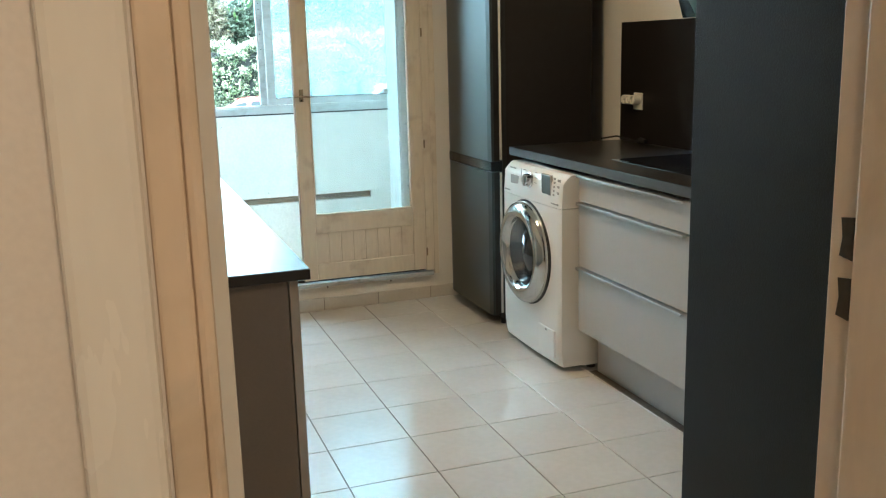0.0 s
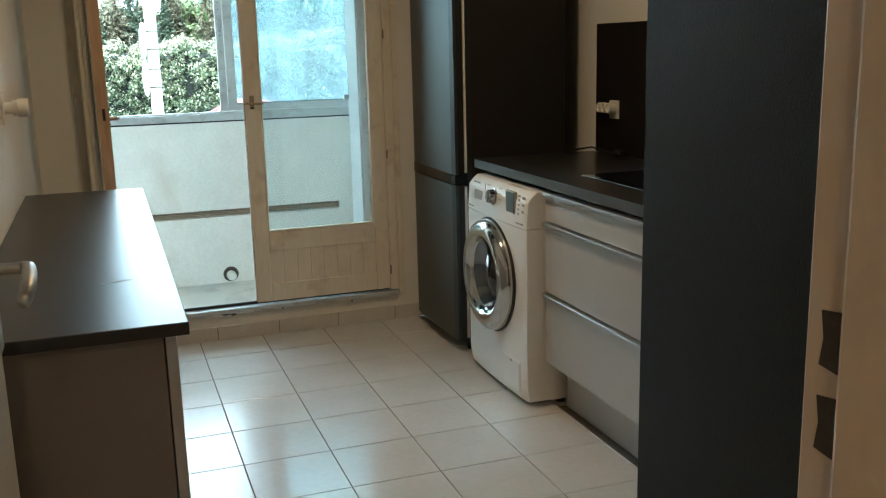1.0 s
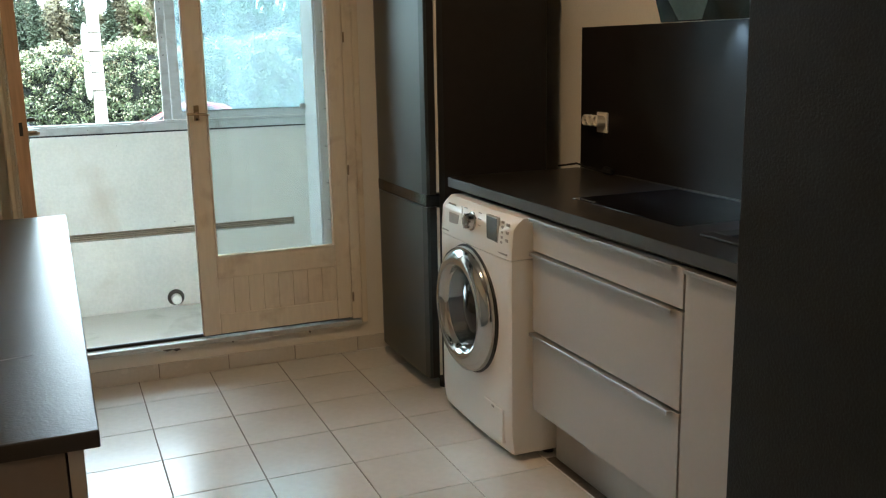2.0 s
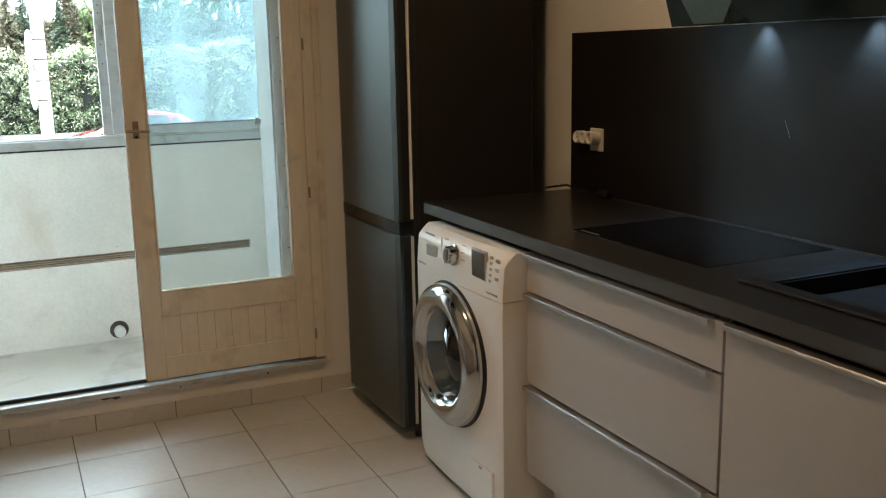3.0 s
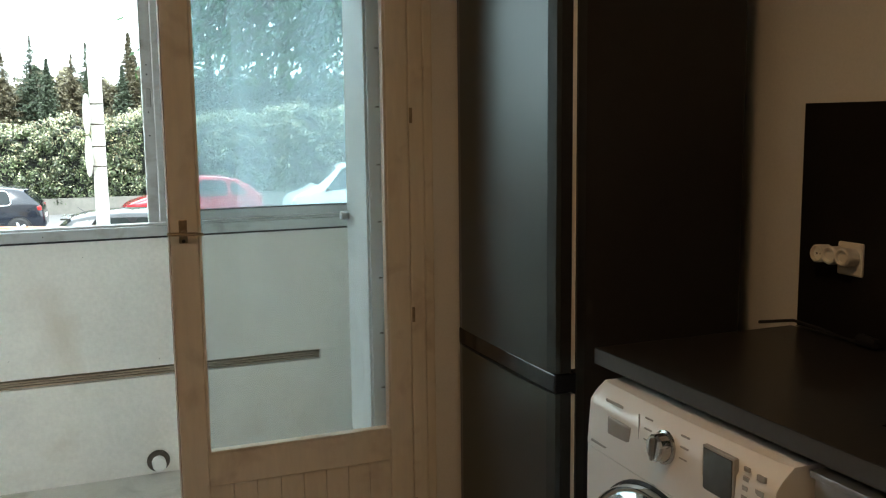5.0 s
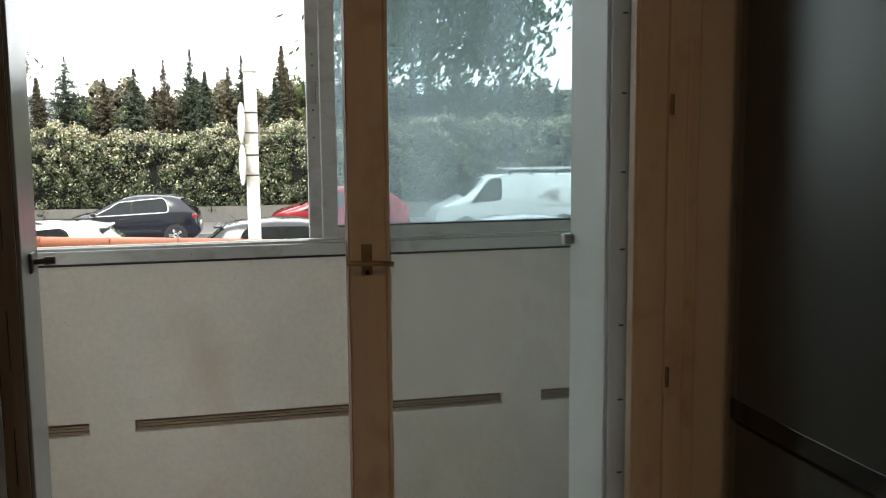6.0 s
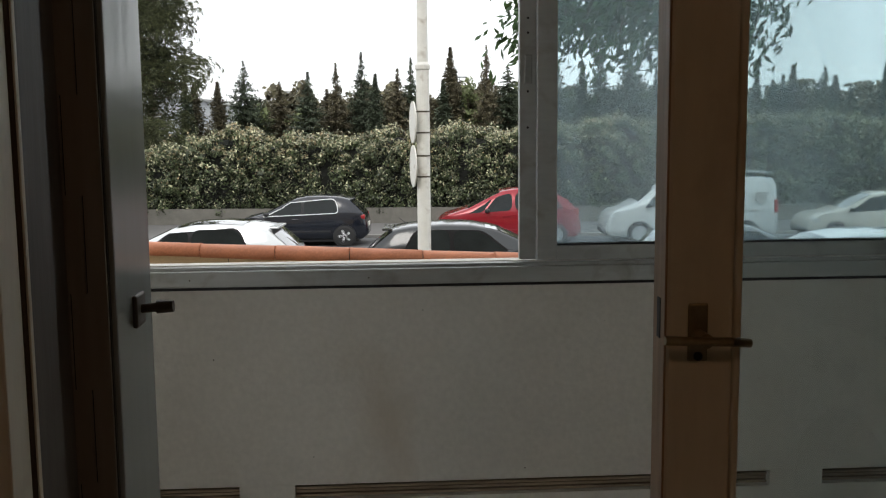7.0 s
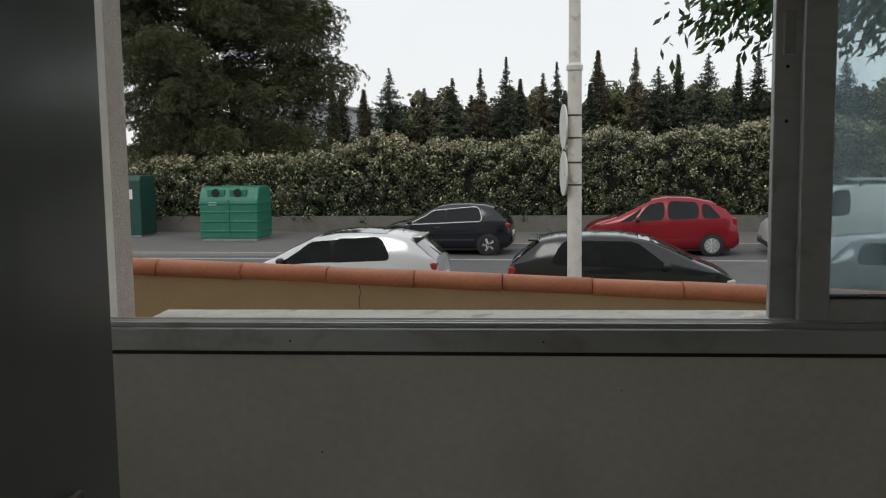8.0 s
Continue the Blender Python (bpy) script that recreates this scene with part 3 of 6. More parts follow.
for k in range(9):
    x, z, r_ = 0.70 + 0.26 * k + 0.05 * math.sin(k * 5.1), 0.66 + 0.24 * math.sin(k * 2.7), 0.0010 + 0.0010 * abs(math.sin(k * 1.9))
    cyl((x, PY - 0.0066, z), (x, PY - 0.0058, z), r_, n=7, bm=bm)
tagged(part("paint_specks", bm, M_DARKSTEEL, parapet, "tiny dark specks in the paint"), kind="stuff")
for a, b in SLOTS:
    bm = bmesh.new()
    box(a, b, PY + 0.040, PY + 0.06, Z0, Z1, bm=bm)
    for k in range(4):
        box(a, b, PY + 0.018 + 0.004 * (k % 2), PY + 0.042, Z0 + 0.003 + k * 0.0115, Z0 + 0.0105 + k * 0.0115, 0.001, bm)
    ob = part("slot_grille", bm, M_SLOT, parapet, "weathered ribbed slot lining")
bm = lathe([(0.0, 0.002), (0.024, 0.002), (0.029, -0.002), (0.030, -0.01), (0.030, -0.10)], (0, -1, 0), (1.762, 7.050, -0.047), 28)
pipe = solid("drain_pipe", bm, M_PIPE, "short white drain pipe stub in the parapet", "pipe", smooth=False)
# dark ring whose colour paints the shadow round the pipe stub
part("sealant_ring", lathe([(0.0305, -0.004), (0.050, 0.0), (0.046, 0.007), (0.0305, 0.007)], (0, -1, 0), (1.762, 7.108, -0.043), 24), M_DARKSTEEL, pipe, "dark ring painted as the shadow round the pipe")

# out of view; added so the cars reflect a wall instead of bright sky
wall_boxes("facade", [(-16, 0.198, 7.0, 7.36, -1.75, 9), (3.802, 20, 7.0, 7.36, -1.75, 9), (0.198, 3.802, 7.0, 7.36, 2.64, 9), (0.198, 3.802, 6.9, 7.24, -1.75, LF - 0.16)],
           M_ROUGHCAST, "unseen roughcast facade added round the loggia for the cars to reflect")

# sliding window over the parapet
window = thing("window_1", (1.9, 7.15, 0.95), "grey aluminium sliding window, one half slid open", "window", kind="structure")
part("sill_rail", box(0.44, 3.038, 7.088, 7.152, 0.969, 1.014, 0.003), M_WINALU, window)
part("rail_lip", box(0.46, 3.038, 7.100, 7.108, 1.014, 1.024, 0.001), M_WINALU, window)
# white in place of aluminium paints the highlight along both tracks
part("rail_track", box(0.46, 3.038, 7.123, 7.127, 1.014, 1.024, 0.001), M_PIPE, window)
part("rail_track", box(0.46, 3.038, 7.147, 7.151, 1.014, 1.025, 0.001), M_PLASTICWHITE, window)
part("head_rail", box(0.46, 3.038, 7.092, 7.152, 2.40, 2.458, 0.003), M_WINALU, window)
part("jamb", box(0.448, 0.464, 7.092, 7.150, 1.016, 2.40, 0.003), M_WINALU, window)
part("jamb", box(3.005, 3.038, 7.092, 7.150, 1.016, 2.40, 0.003), M_WINALU, window)
part("seal", box(0.46, 3.038, 7.0995, 7.104, 0.9595, 0.9685, 0.001), M_BLACK, window)


def sash(x0, x1, y, label):
    st = part("sash", box(x0, x0 + 0.058, y, y + 0.021, 1.028, 2.40, 0.003), M_WINALU, window, label)
    part("sash_stile", box(x1 - 0.058, x1, y, y + 0.021, 1.028, 2.40, 0.003), M_WINALU, st)
    part("sash_rail", box(x0 + 0.058, x1 - 0.058, y + 0.0015, y + 0.0195, 1.028, 1.07, 0.003), M_WINALU, st)
    part("sash_rail", box(x0 + 0.058, x1 - 0.058, y + 0.0015, y + 0.0195, 2.35, 2.398, 0.003), M_WINALU, st)
    part("gasket", box(x0 + 0.058, x1 - 0.058, y + 0.003, y + 0.007, 1.07, 1.075), M_BLACK, st)
    p = part("pane", box(x0 + 0.056, x1 - 0.056, y + 0.009, y + 0.012, 1.062, 2.36), M_WINGLASS, st, "dusty bluish glass pane")
    p.visible_shadow = False
    return st


s_out = sash(1.776, 2.98, 7.1275, "outer sash slid behind the inner one")
s_in = sash(1.822, 3.005, 7.102, "inner sash")
part("catch", box(1.790, 1.812, 7.1225, 7.129, 1.52, 1.60, 0.003), M_GALV, s_out, "flush sash catch")
for z in (1.40, 1.50, 1.66, 1.70):
    part("drain_hole", cyl((1.800, 7.1265, z), (1.800, 7.1285, z), 0.0035, n=8), M_BLACK, s_out)
for x in (0.86, 1.35, 2.2):
    part("screw", cyl((x, 7.086, 0.99), (x, 7.0885, 0.99), 0.0022, n=8), M_DARKSTEEL, window)
bm = bmesh.new()
box(0.50, 3.03, 7.156, 7.37, 0.93, 1.004, 0.012, bm)
solid("outer_sill", bm, M_SILLSTONE, "chipped white painted outer window sill", "sill", kind="structure")

# ---- low cabinet along the west wall ----
TOPZ = 0.918


def base_unit(place, y0, y1, x_back, x_front, face, label, fronts, group):
    """A base cabinet whose fronts face along x (face = 1 or -1)."""
    f = face
    hi_z = 0.891 if face > 0 else (0.70 if "sink" in label else 0.866)
    root = thing("base_cabinet", place, label, "cabinet", group)
    xb, xf = x_back, x_front - f * 0.024
    lo, hi = min(xb, xf), max(xb, xf)
    part("body", box(lo, hi, y0 + 0.001, y1 - 0.001, 0.19, hi_z, 0.0015), M_CARCASS, root)
    a, b = sorted((xb, x_front - f * 0.095))
    part("plinth", box(a, b, y0 + 0.001, y1 - 0.001, 0.0, 0.188), M_FRONT, root, "pale recessed plinth")
    for z0, z1, kind in fronts:
        a, b = sorted((x_front - f * 0.021, x_front))
        d = part("drawer_front" if kind == "drawer" else "cabinet_door", box(a, b, y0 + 0.002, y1 - 0.002, z0, z1, 0.0015), M_FRONT, root)
        m = 0.03
        bm = bmesh.new()
        a, b = sorted((x_front - f * 0.018, x_front + f * 0.018))
        box(a, b, y0 + m, y1 - 0.008, z1 + 0.0005, z1 + 0.0035, 0.0008, bm, 1)
        a, b = sorted((x_front + f * 0.0155, x_front + f * 0.018))
        box(a, b, y0 + m, y1 - 0.008, z1 - 0.008, z1 + 0.001, 0.0008, bm, 1)
        part("edge_pull", bm, M_ALU, d, "thin brushed aluminium edge pull")
    return root


for y0, y1 in ((2.68, 3.60), (3.60, 4.51)):
    base_unit((0.97, (y0 + y1) / 2, 0), y0, y1, 0.79, 1.150, 1, "shallow greige base cabinet under the dark top", [(0.20, 0.886, "door")], "shallow base cabinets")
solid("worktop", box(0.774, 1.172, 2.645, 4.53, 0.893, TOPZ, 0.002), M_DARKTOP, "charcoal laminate worktop on the shallow cabinets", "worktop")
part("scratch", prism([(1.02, 3.02, TOPZ + 0.0004), (1.085, 3.035, TOPZ + 0.0004), (1.085, 3.037, TOPZ + 0.0004), (1.02, 3.024, TOPZ + 0.0004)], (0, 0, 0.0004)), M_MARK, bpy.data.objects["worktop"])

knob = thing("wall_thermostat", (0.77, 4.10, 1.17), "round cream plastic thermostat on a wall plate", "thermostat")
part("wall_plate", box(0.771, 0.779, 4.065, 4.135, 1.198, 1.298, 0.003), M_PLASTICWHITE, knob)
part("stem", cyl((0.778, 4.10, 1.248), (0.803, 4.10, 1.248), 0.018, n=20), M_PLASTICWHITE, knob)
part("dial", lathe([(0.024, 0.0), (0.024, 0.012), (0.028, 0.014), (0.028, 0.042), (0.025, 0.046), (0.0, 0.046)], (1, 0, 0), (0.802, 4.10, 1.248), 28), M_PLASTICWHITE, knob, smooth=False)

# ---- run of units along the east wall ----
XF = 2.580
base_unit((2.9, 3.65, 0), 3.247, 4.052, 3.17, XF, -1, "pale grey drawer unit with aluminium edge pulls",
          [(0.200, 0.472, "drawer"), (0.480, 0.746, "drawer"), (0.754, 0.862, "drawer")], "worktop units")
base_unit((2.9, 2.95, 0), 2.645, 3.243, 3.17, XF, -1, "pale grey sink cabinet with one door", [(0.200, 0.862, "door")], "worktop units")
solid("filler_panel", box(XF - 0.002, 2.60, 2.255, 2.641, 0.0, 0.866, 0.0015), M_FRONT, "pale grey filler at the end of the units", "panel")
CT = 0.914
bm = bmesh.new()
SX0, SX1, SY0, SY1 = 2.73, 3.09, 2.62, 3.29
gx, gy = (2.580, 2.72, 3.10, 3.168), (2.25, 2.61, 3.30, 4.757)
gv = [[bm.verts.new((x, y, CT)) for y in gy] for x in gx]
for i in range(3):
    for j in range(3):
        if (i, j) != (1, 1):
            bm.faces.new((gv[i][j], gv[i + 1][j], gv[i + 1][j + 1], gv[i][j + 1]))
grown = bmesh.ops.extrude_face_region(bm, geom=bm.faces[:])
bmesh.ops.translate(bm, vec=(0, 0, -0.038), verts=[v for v in grown["geom"] if isinstance(v, bmesh.types.BMVert)])
main_top = solid("worktop", bm, M_DARKTOP, "charcoal laminate worktop with hob and black sink", "worktop")
part("edge_band", box(2.5782, 2.5798, 2.252, 4.755, 0.8775, CT - 0.0015), M_EDGE, main_top, "lighter grey worktop edge")
sink = thing("sink", (2.9, 2.95, 0.91), "black composite inset sink", "sink")
bm = bmesh.new()
box(2.70, 2.745, 2.60, 3.345, CT + 0.001, CT + 0.009, 0.003, bm)
box(3.085, 3.12, 2.60, 3.345, CT + 0.001, CT + 0.009, 0.003, bm)
box(2.745, 3.085, 3.285, 3.345, CT + 0.001, CT + 0.009, 0.003, bm)
box(2.745, 3.085, 2.60, 2.645, CT + 0.001, CT + 0.009, 0.003, bm)
part("rim", bm, M_BLACK, sink)
bm = bmesh.new()
box(2.735, 2.747, 2.64, 3.29, 0.74, CT + 0.004, bm=bm)
box(3.083, 3.095, 2.64, 3.29, 0.74, CT + 0.004, bm=bm)
box(2.747, 3.083, 3.278, 3.29, 0.74, CT + 0.004, bm=bm)
box(2.747, 3.083, 2.64, 2.652, 0.74, CT + 0.004, bm=bm)
box(2.735, 3.095, 2.64, 3.29, 0.73, 0.742, bm=bm)
box(2.747, 3.083, 2.652, 3.278, 0.868, 0.880, 0.003, bm)
part("bowl", bm, M_BLACK, sink)
hob = thing("hob", (2.95, 3.77, CT), "flush black ceramic glass hob", "hob")
part("glass_top", box(2.735, 3.150, 3.485, 4.060, CT - 0.003, CT + 0.0008), M_HOB, hob)
bm = bmesh.new()
for k in range(5):
    box(2.748, 2.756, 3.95 + k * 0.018, 3.96 + k * 0.018, CT + 0.0007, CT + 0.0012, bm=bm)
part("touch_marks", bm, M_MARK, hob)
SPX = 3.172
splash = solid("splashback", box(SPX, 3.192, 2.25, 4.742, CT + 0.003, 1.482, 0.001), M_SPLASH, "dark brown laminate splashback panel", "splashback")
part("sealant_line", box(SPX - 0.004, SPX, 2.26, 4.74, CT + 0.0005, CT + 0.003, 0.001), M_EDGE, splash, "thin grey sealant line")
for (ya, za, yb, zb) in ((3.70, 1.225, 3.68, 1.18),):
    part("scuff", prism([(SPX - 0.0004, ya, za), (SPX - 0.0004, ya - 0.001, za), (SPX - 0.0004, yb - 0.0008, zb), (SPX - 0.0004, yb, zb)], (-0.0004, 0, 0)), M_MARK, splash)
tall = thing("tall_cabinet", (2.15, 1.9, 0), "tall charcoal cabinet with grained sides beside the doorway", "cabinet")
part("side_panel", box(1.846, 1.866, 1.556, 2.190, 0.0, 2.30, 0.0015), M_PANEL, tall)
part("side_panel", box(2.434, 2.454, 1.556, 2.190, 0.0, 2.30, 0.0015), M_PANEL, tall)
part("body", box(1.867, 2.433, 1.558, 2.155, 0.06, 2.298), M_PANEL, tall)
part("cabinet_door", box(1.868, 2.432, 2.157, 2.177, 0.10, 1.20, 0.0015), M_PANEL, tall)
part("cabinet_door", box(1.868, 2.432, 2.157, 2.177, 1.204, 2.29, 0.0015), M_PANEL, tall)

# triple socket adaptor
sock = thing("socket", (SPX, 4.535, 1.115), "white wall socket with a triple adaptor plugged in", "socket")
part("wall_plate", box(SPX - 0.010, SPX - 0.0005, 4.530, 4.606, 1.072, 1.152, 0.004), M_PLASTICWHITE, sock)
for k, dy in enumerate((0.050, 0.010, -0.030)):
    y = 4.585 + dy
    x = SPX - 0.012 - 0.006
    a = part("adaptor", lathe([(0.020, 0.0), (0.022, 0.004), (0.022, 0.036), (0.019, 0.040), (0.016, 0.040), (0.015, 0.030), (0.0, 0.029)], (-1, 0, 0.05), (x + 0.008, y, 1.118), 24), M_PLASTICWHITE, sock)
    part("pin_hole", cyl((x - 0.0225, y + 0.006, 1.119), (x - 0.0215, y + 0.006, 1.119), 0.0025, n=8), M_BLACK, a)
    part("pin_hole", cyl((x - 0.0225, y - 0.006, 1.119), (x - 0.0215, y - 0.006, 1.119), 0.0025, n=8), M_BLACK, a)
part("bridge", box(SPX - 0.042, SPX - 0.012, 4.535, 4.63, 1.108, 1.130, 0.005), M_PLASTICWHITE, sock)
cable = solid("power_cable", sweep([(3.10, 4.80, CT + 0.006), (3.14, 4.72, CT + 0.022), (3.150, 4.64, CT + 0.016), (3.148, 4.56, CT + 0.008), (3.145, 4.50, CT + 0.010)], 0.004, 8), M_BLACK, "black power cable lying on the worktop", "cable")
part("plug", cyl((3.147, 4.51, CT + 0.016), (3.143, 4.455, CT + 0.016), 0.016, 0.012, 14), M_BLACK, cable)
part("plug_pin", cyl((3.143, 4.456, CT + 0.019), (3.142, 4.436, CT + 0.019), 0.0028, n=8), M_CHROME, cable)

# inclined hood
HY0, HY1 = 3.19, 3.987
hood = thing("cooker_hood", (3.08, 3.59, 1.49), "inclined dark glass cooker hood with a chrome band", "cooker hood")


def hood_x(z):
    return 3.010 - 0.32 * (z - 1.493)


part("body", prism([(3.055, HY0 + 0.08, 1.500), (3.168, HY0 + 0.08, 1.500), (3.168, HY0 + 0.08, 2.15), (2.875, HY0 + 0.08, 2.15)], (0, HY1 - HY0 - 0.16, 0)), M_BLACK, hood)
for z0, z1, lab in ((1.479, 1.582, "lower dark glass flap"), (1.600, 2.02, "upper dark glass pane")):
    part("glass_panel", prism([(hood_x(z0), HY0, z0), (hood_x(z0) + 0.010, HY0, z0), (hood_x(z1) + 0.010, HY0, z1), (hood_x(z1), HY0, z1)], (0, HY1 - HY0, 0)), M_HOODGLASS, hood, lab)
part("chrome_band", prism([(hood_x(1.583) - 0.003, HY0 - 0.001, 1.583), (hood_x(1.583) + 0.012, HY0 - 0.001, 1.583), (hood_x(1.599) + 0.012, HY0 - 0.001, 1.599), (hood_x(1.599) - 0.003, HY0 - 0.001, 1.599)], (0, HY1 - HY0 + 0.002, 0)), M_ALU, hood, "brushed metal band")
part("top_vent", box(2.93, 3.168, HY0 + 0.2, HY1 - 0.2, 2.15, CEIL - 0.002, 0.003), M_BLACK, hood, "black duct cover")
part("badge", cyl((hood_x(1.545) - 0.001, 3.62, 1.545), (hood_x(1.545) - 0.003, 3.62, 1.5455), 0.008, n=16), M_ALU, hood)
# thin sheet on the flap; its grey-green paints the glass's brighter trapezoid
part("filter_panel", prism([(hood_x(1.483) - 0.0015, 3.890, 1.483), (hood_x(1.483) - 0.0015, 3.775, 1.483), (hood_x(1.579) - 0.0015, 3.690, 1.579), (hood_x(1.579) - 0.0015, 3.935, 1.579)], (0.001, 0, 0)), M_HOODSHEEN, hood, "grey-green trapezoid painting the brighter look of the glass")
for y in (3.78, 3.42):
    part("lamp_lens", cyl((3.135, y, 1.4985), (3.135, y, 1.4965), 0.018, n=20), M_HOODLAMP, hood, "small cool white lamp")

# ---- washing machine ----
wash = thing("washing_machine", (2.85, 4.378, 0), "white front-loading washing machine with a chrome porthole", "washing machine")
WY_0, WY_1 = 4.078, 4.680
part("body", box(2.62, 3.15, WY_0 + 0.004, WY_1 - 0.004, 0.02, 0.838, 0.008), M_WHITEGOODS, wash)


def shell(z0, z1, nz, y0=WY_0, y1=WY_1, grow=0.0):
    """The bowed front: its outline in plan bulges towards the room and rolls back at the sides and the top."""
    own = bmesh.new()
    ny = 40
    grid = []
    for j in range(nz + 1):
        z = z0 + (z1 - z0) * j / nz
        row = []
        for i in range(ny + 1):
            y = y0 + (y1 - y0) * i / ny
            u = abs((y - (WY_0 + WY_1) / 2) / ((WY_1 - WY_0) / 2))
            x = 2.503 + 0.009 * u ** 2 + 0.005 * u ** 60
            if z > 0.70:
                x += 0.10 * (z - 0.70) ** 1.15
            if z > 0.825:
                x += 2.6 * (z - 0.825) ** 1.3 + 0.004
            if z < 0.10:
                x += 0.25 * (0.10 - z) ** 1.2
            row.append(own.verts.new((x - grow, y, z)))
        grid.append(row)
    for j in range(nz):
        for i in range(ny):
            own.faces.new((grid[j][i], grid[j][i + 1], grid[j + 1][i + 1], grid[j + 1][i]))
    for row in (grid[0], grid[-1]):
        row = [own.verts.new(v.co) for v in row]
        back = [own.verts.new((2.64, v.co.y, v.co.z)) for v in row]
        for i in range(ny):
            own.faces.new((row[i], row[i + 1], back[i + 1], back[i]))
    for k in (0, -1):
        col = [own.verts.new(r[k].co) for r in grid]
        back = [own.verts.new((2.64, v.co.y, v.co.z)) for v in col]
        for j in range(nz):
            own.faces.new((col[j], col[j + 1], back[j + 1], back[j]))
    return own


part("front_panel", shell(0.028, 0.716, 24), M_WHITEGOODS, wash, smooth=True)
part("control_panel", shell(0.7185, 0.858, 18, grow=0.0015), M_WHITEGOODS, wash, smooth=True)
part("top_plate", box(2.60, 3.15, WY_0 + 0.002, WY_1 - 0.002, 0.838, 0.858, 0.006), M_WHITEGOODS, wash)
DC = (2.508, 4.400, 0.478)
ring = part("door_ring", lathe([(0.226, 0.0), (0.232, 0.012), (0.226, 0.034), (0.205, 0.050), (0.180, 0.056), (0.163, 0.050), (0.152, 0.034), (0.146, 0.010)], (-1, 0, 0), DC, 64), M_CHROME, wash, "wide chrome porthole ring", smooth=True)
part("porthole", lathe([(0.150, 0.022), (0.142, 0.010), (0.125, -0.012), (0.09, -0.030), (0.04, -0.038), (0.0, -0.040)], (-1, 0, 0), DC, 56), M_DARKGLASS, ring, "dark glass bowl", smooth=True)
part("door_grip", box(2.470, 2.492, 4.19, 4.225, 0.40, 0.56, 0.006), M_GALV, ring)
part("door_seal", lathe([(0.236, -0.010), (0.240, 0.0), (0.236, 0.006), (0.226, 0.006)], (-1, 0, 0), DC, 64), M_BLACK, wash)


def on_panel(y, z):
    u = abs((y - (WY_0 + WY_1) / 2) / ((WY_1 - WY_0) / 2))
    return 2.503 + 0.009 * u ** 2 + 0.10 * max(0, z - 0.70) ** 1.15 - 0.0015


dial = part("program_dial", lathe([(0.034, 0.001), (0.034, 0.005), (0.029, 0.007), (0.027, 0.026), (0.023, 0.030), (0.0, 0.030)], (-1, 0, 0.1), (on_panel(4.372, 0.806), 4.372, 0.806), 32), M_CHROME, wash, "chrome programme dial")
part("dial_grip", box(on_panel(4.372, 0.806) - 0.036, on_panel(4.372, 0.806) - 0.026, 4.367, 4.377, 0.783, 0.829, 0.003), M_ALU, dial)
xs = on_panel(4.21, 0.81)
part("display_frame", box(xs - 0.003, xs + 0.008, 4.168, 4.258, 0.762, 0.850, 0.002), M_MARK, wash)
part("display", box(xs - 0.0045, xs + 0.004, 4.173, 4.253, 0.766, 0.845, 0.001), M_SCREEN, wash, "grey display window")
xd = on_panel(4.53, 0.79)
part("drawer_grip", box(xd - 0.002, xd + 0.004, 4.495, 4.585, 0.768, 0.808, 0.004), M_MARK, wash, "recessed detergent drawer grip")
part("drawer_seam", box(xd - 0.0012, xd + 0.002, 4.465, 4.4665, 0.725, 0.846), M_MARK, wash)
bm = bmesh.new()
for k in range(6):
    y = 4.435 if k < 3 else 4.315
    z = 0.845 - 0.022 * (k % 3)
    x = on_panel(y, z)
    box(x - 0.0008, x + 0.002, y - 0.012, y + 0.012, z - 0.0025, z + 0.0005, bm=bm)
for k in range(5):
    z = 0.838 - 0.017 * k
    x = on_panel(4.142, z)
    box(x - 0.0008, x + 0.003, 4.138, 4.152, z - 0.004, z + 0.004, bm=bm)
for k in range(3):
    z = 0.834 - 0.026 * k
    x = on_panel(4.108, z)
    box(x - 0.0008, x + 0.004, 4.100, 4.120, z - 0.006, z + 0.004, bm=bm)
x = on_panel(4.56, 0.838)
box(x - 0.0006, x + 0.002, 4.535, 4.60, 0.836, 0.842, bm=bm)
x = on_panel(4.15, 0.735)
box(x - 0.0006, x + 0.003, 4.10, 4.20, 0.731, 0.736, bm=bm)
x = on_panel(4.60, 0.735)
box(x - 0.0006, x + 0.003, 4.56, 4.65, 0.731, 0.736, bm=bm)
tagged(part("panel_print", bm, M_MARK, wash, "tiny grey printed marks"), kind="stuff")
part("filter_flap", box(2.5015, 2.54, 4.125, 4.275, 0.055, 0.180, 0.003), M_WHITEGOODS, wash, "small square filter flap")
part("flap_notch", box(2.5005, 2.503, 4.19, 4.21, 0.166, 0.174, 0.001), M_MARK, wash)
for x in (2.68, 3.08):
    for y in (4.12, 4.64):
        part("foot", cyl((x, y, 0), (x, y, 0.022), 0.02, n=14), M_BLACK, wash)

# ---- fridge ----
fridge = thing("fridge_freezer", (2.80, 5.135, 0), "tall dark grey steel fridge-freezer", "fridge")
FY0, FY1 = 4.838, 5.430
part("body", box(2.578, 3.066, FY0, FY1, 0.035, 1.995, 0.004), M_FRIDGESIDE, fridge, "dark textured fridge sides")


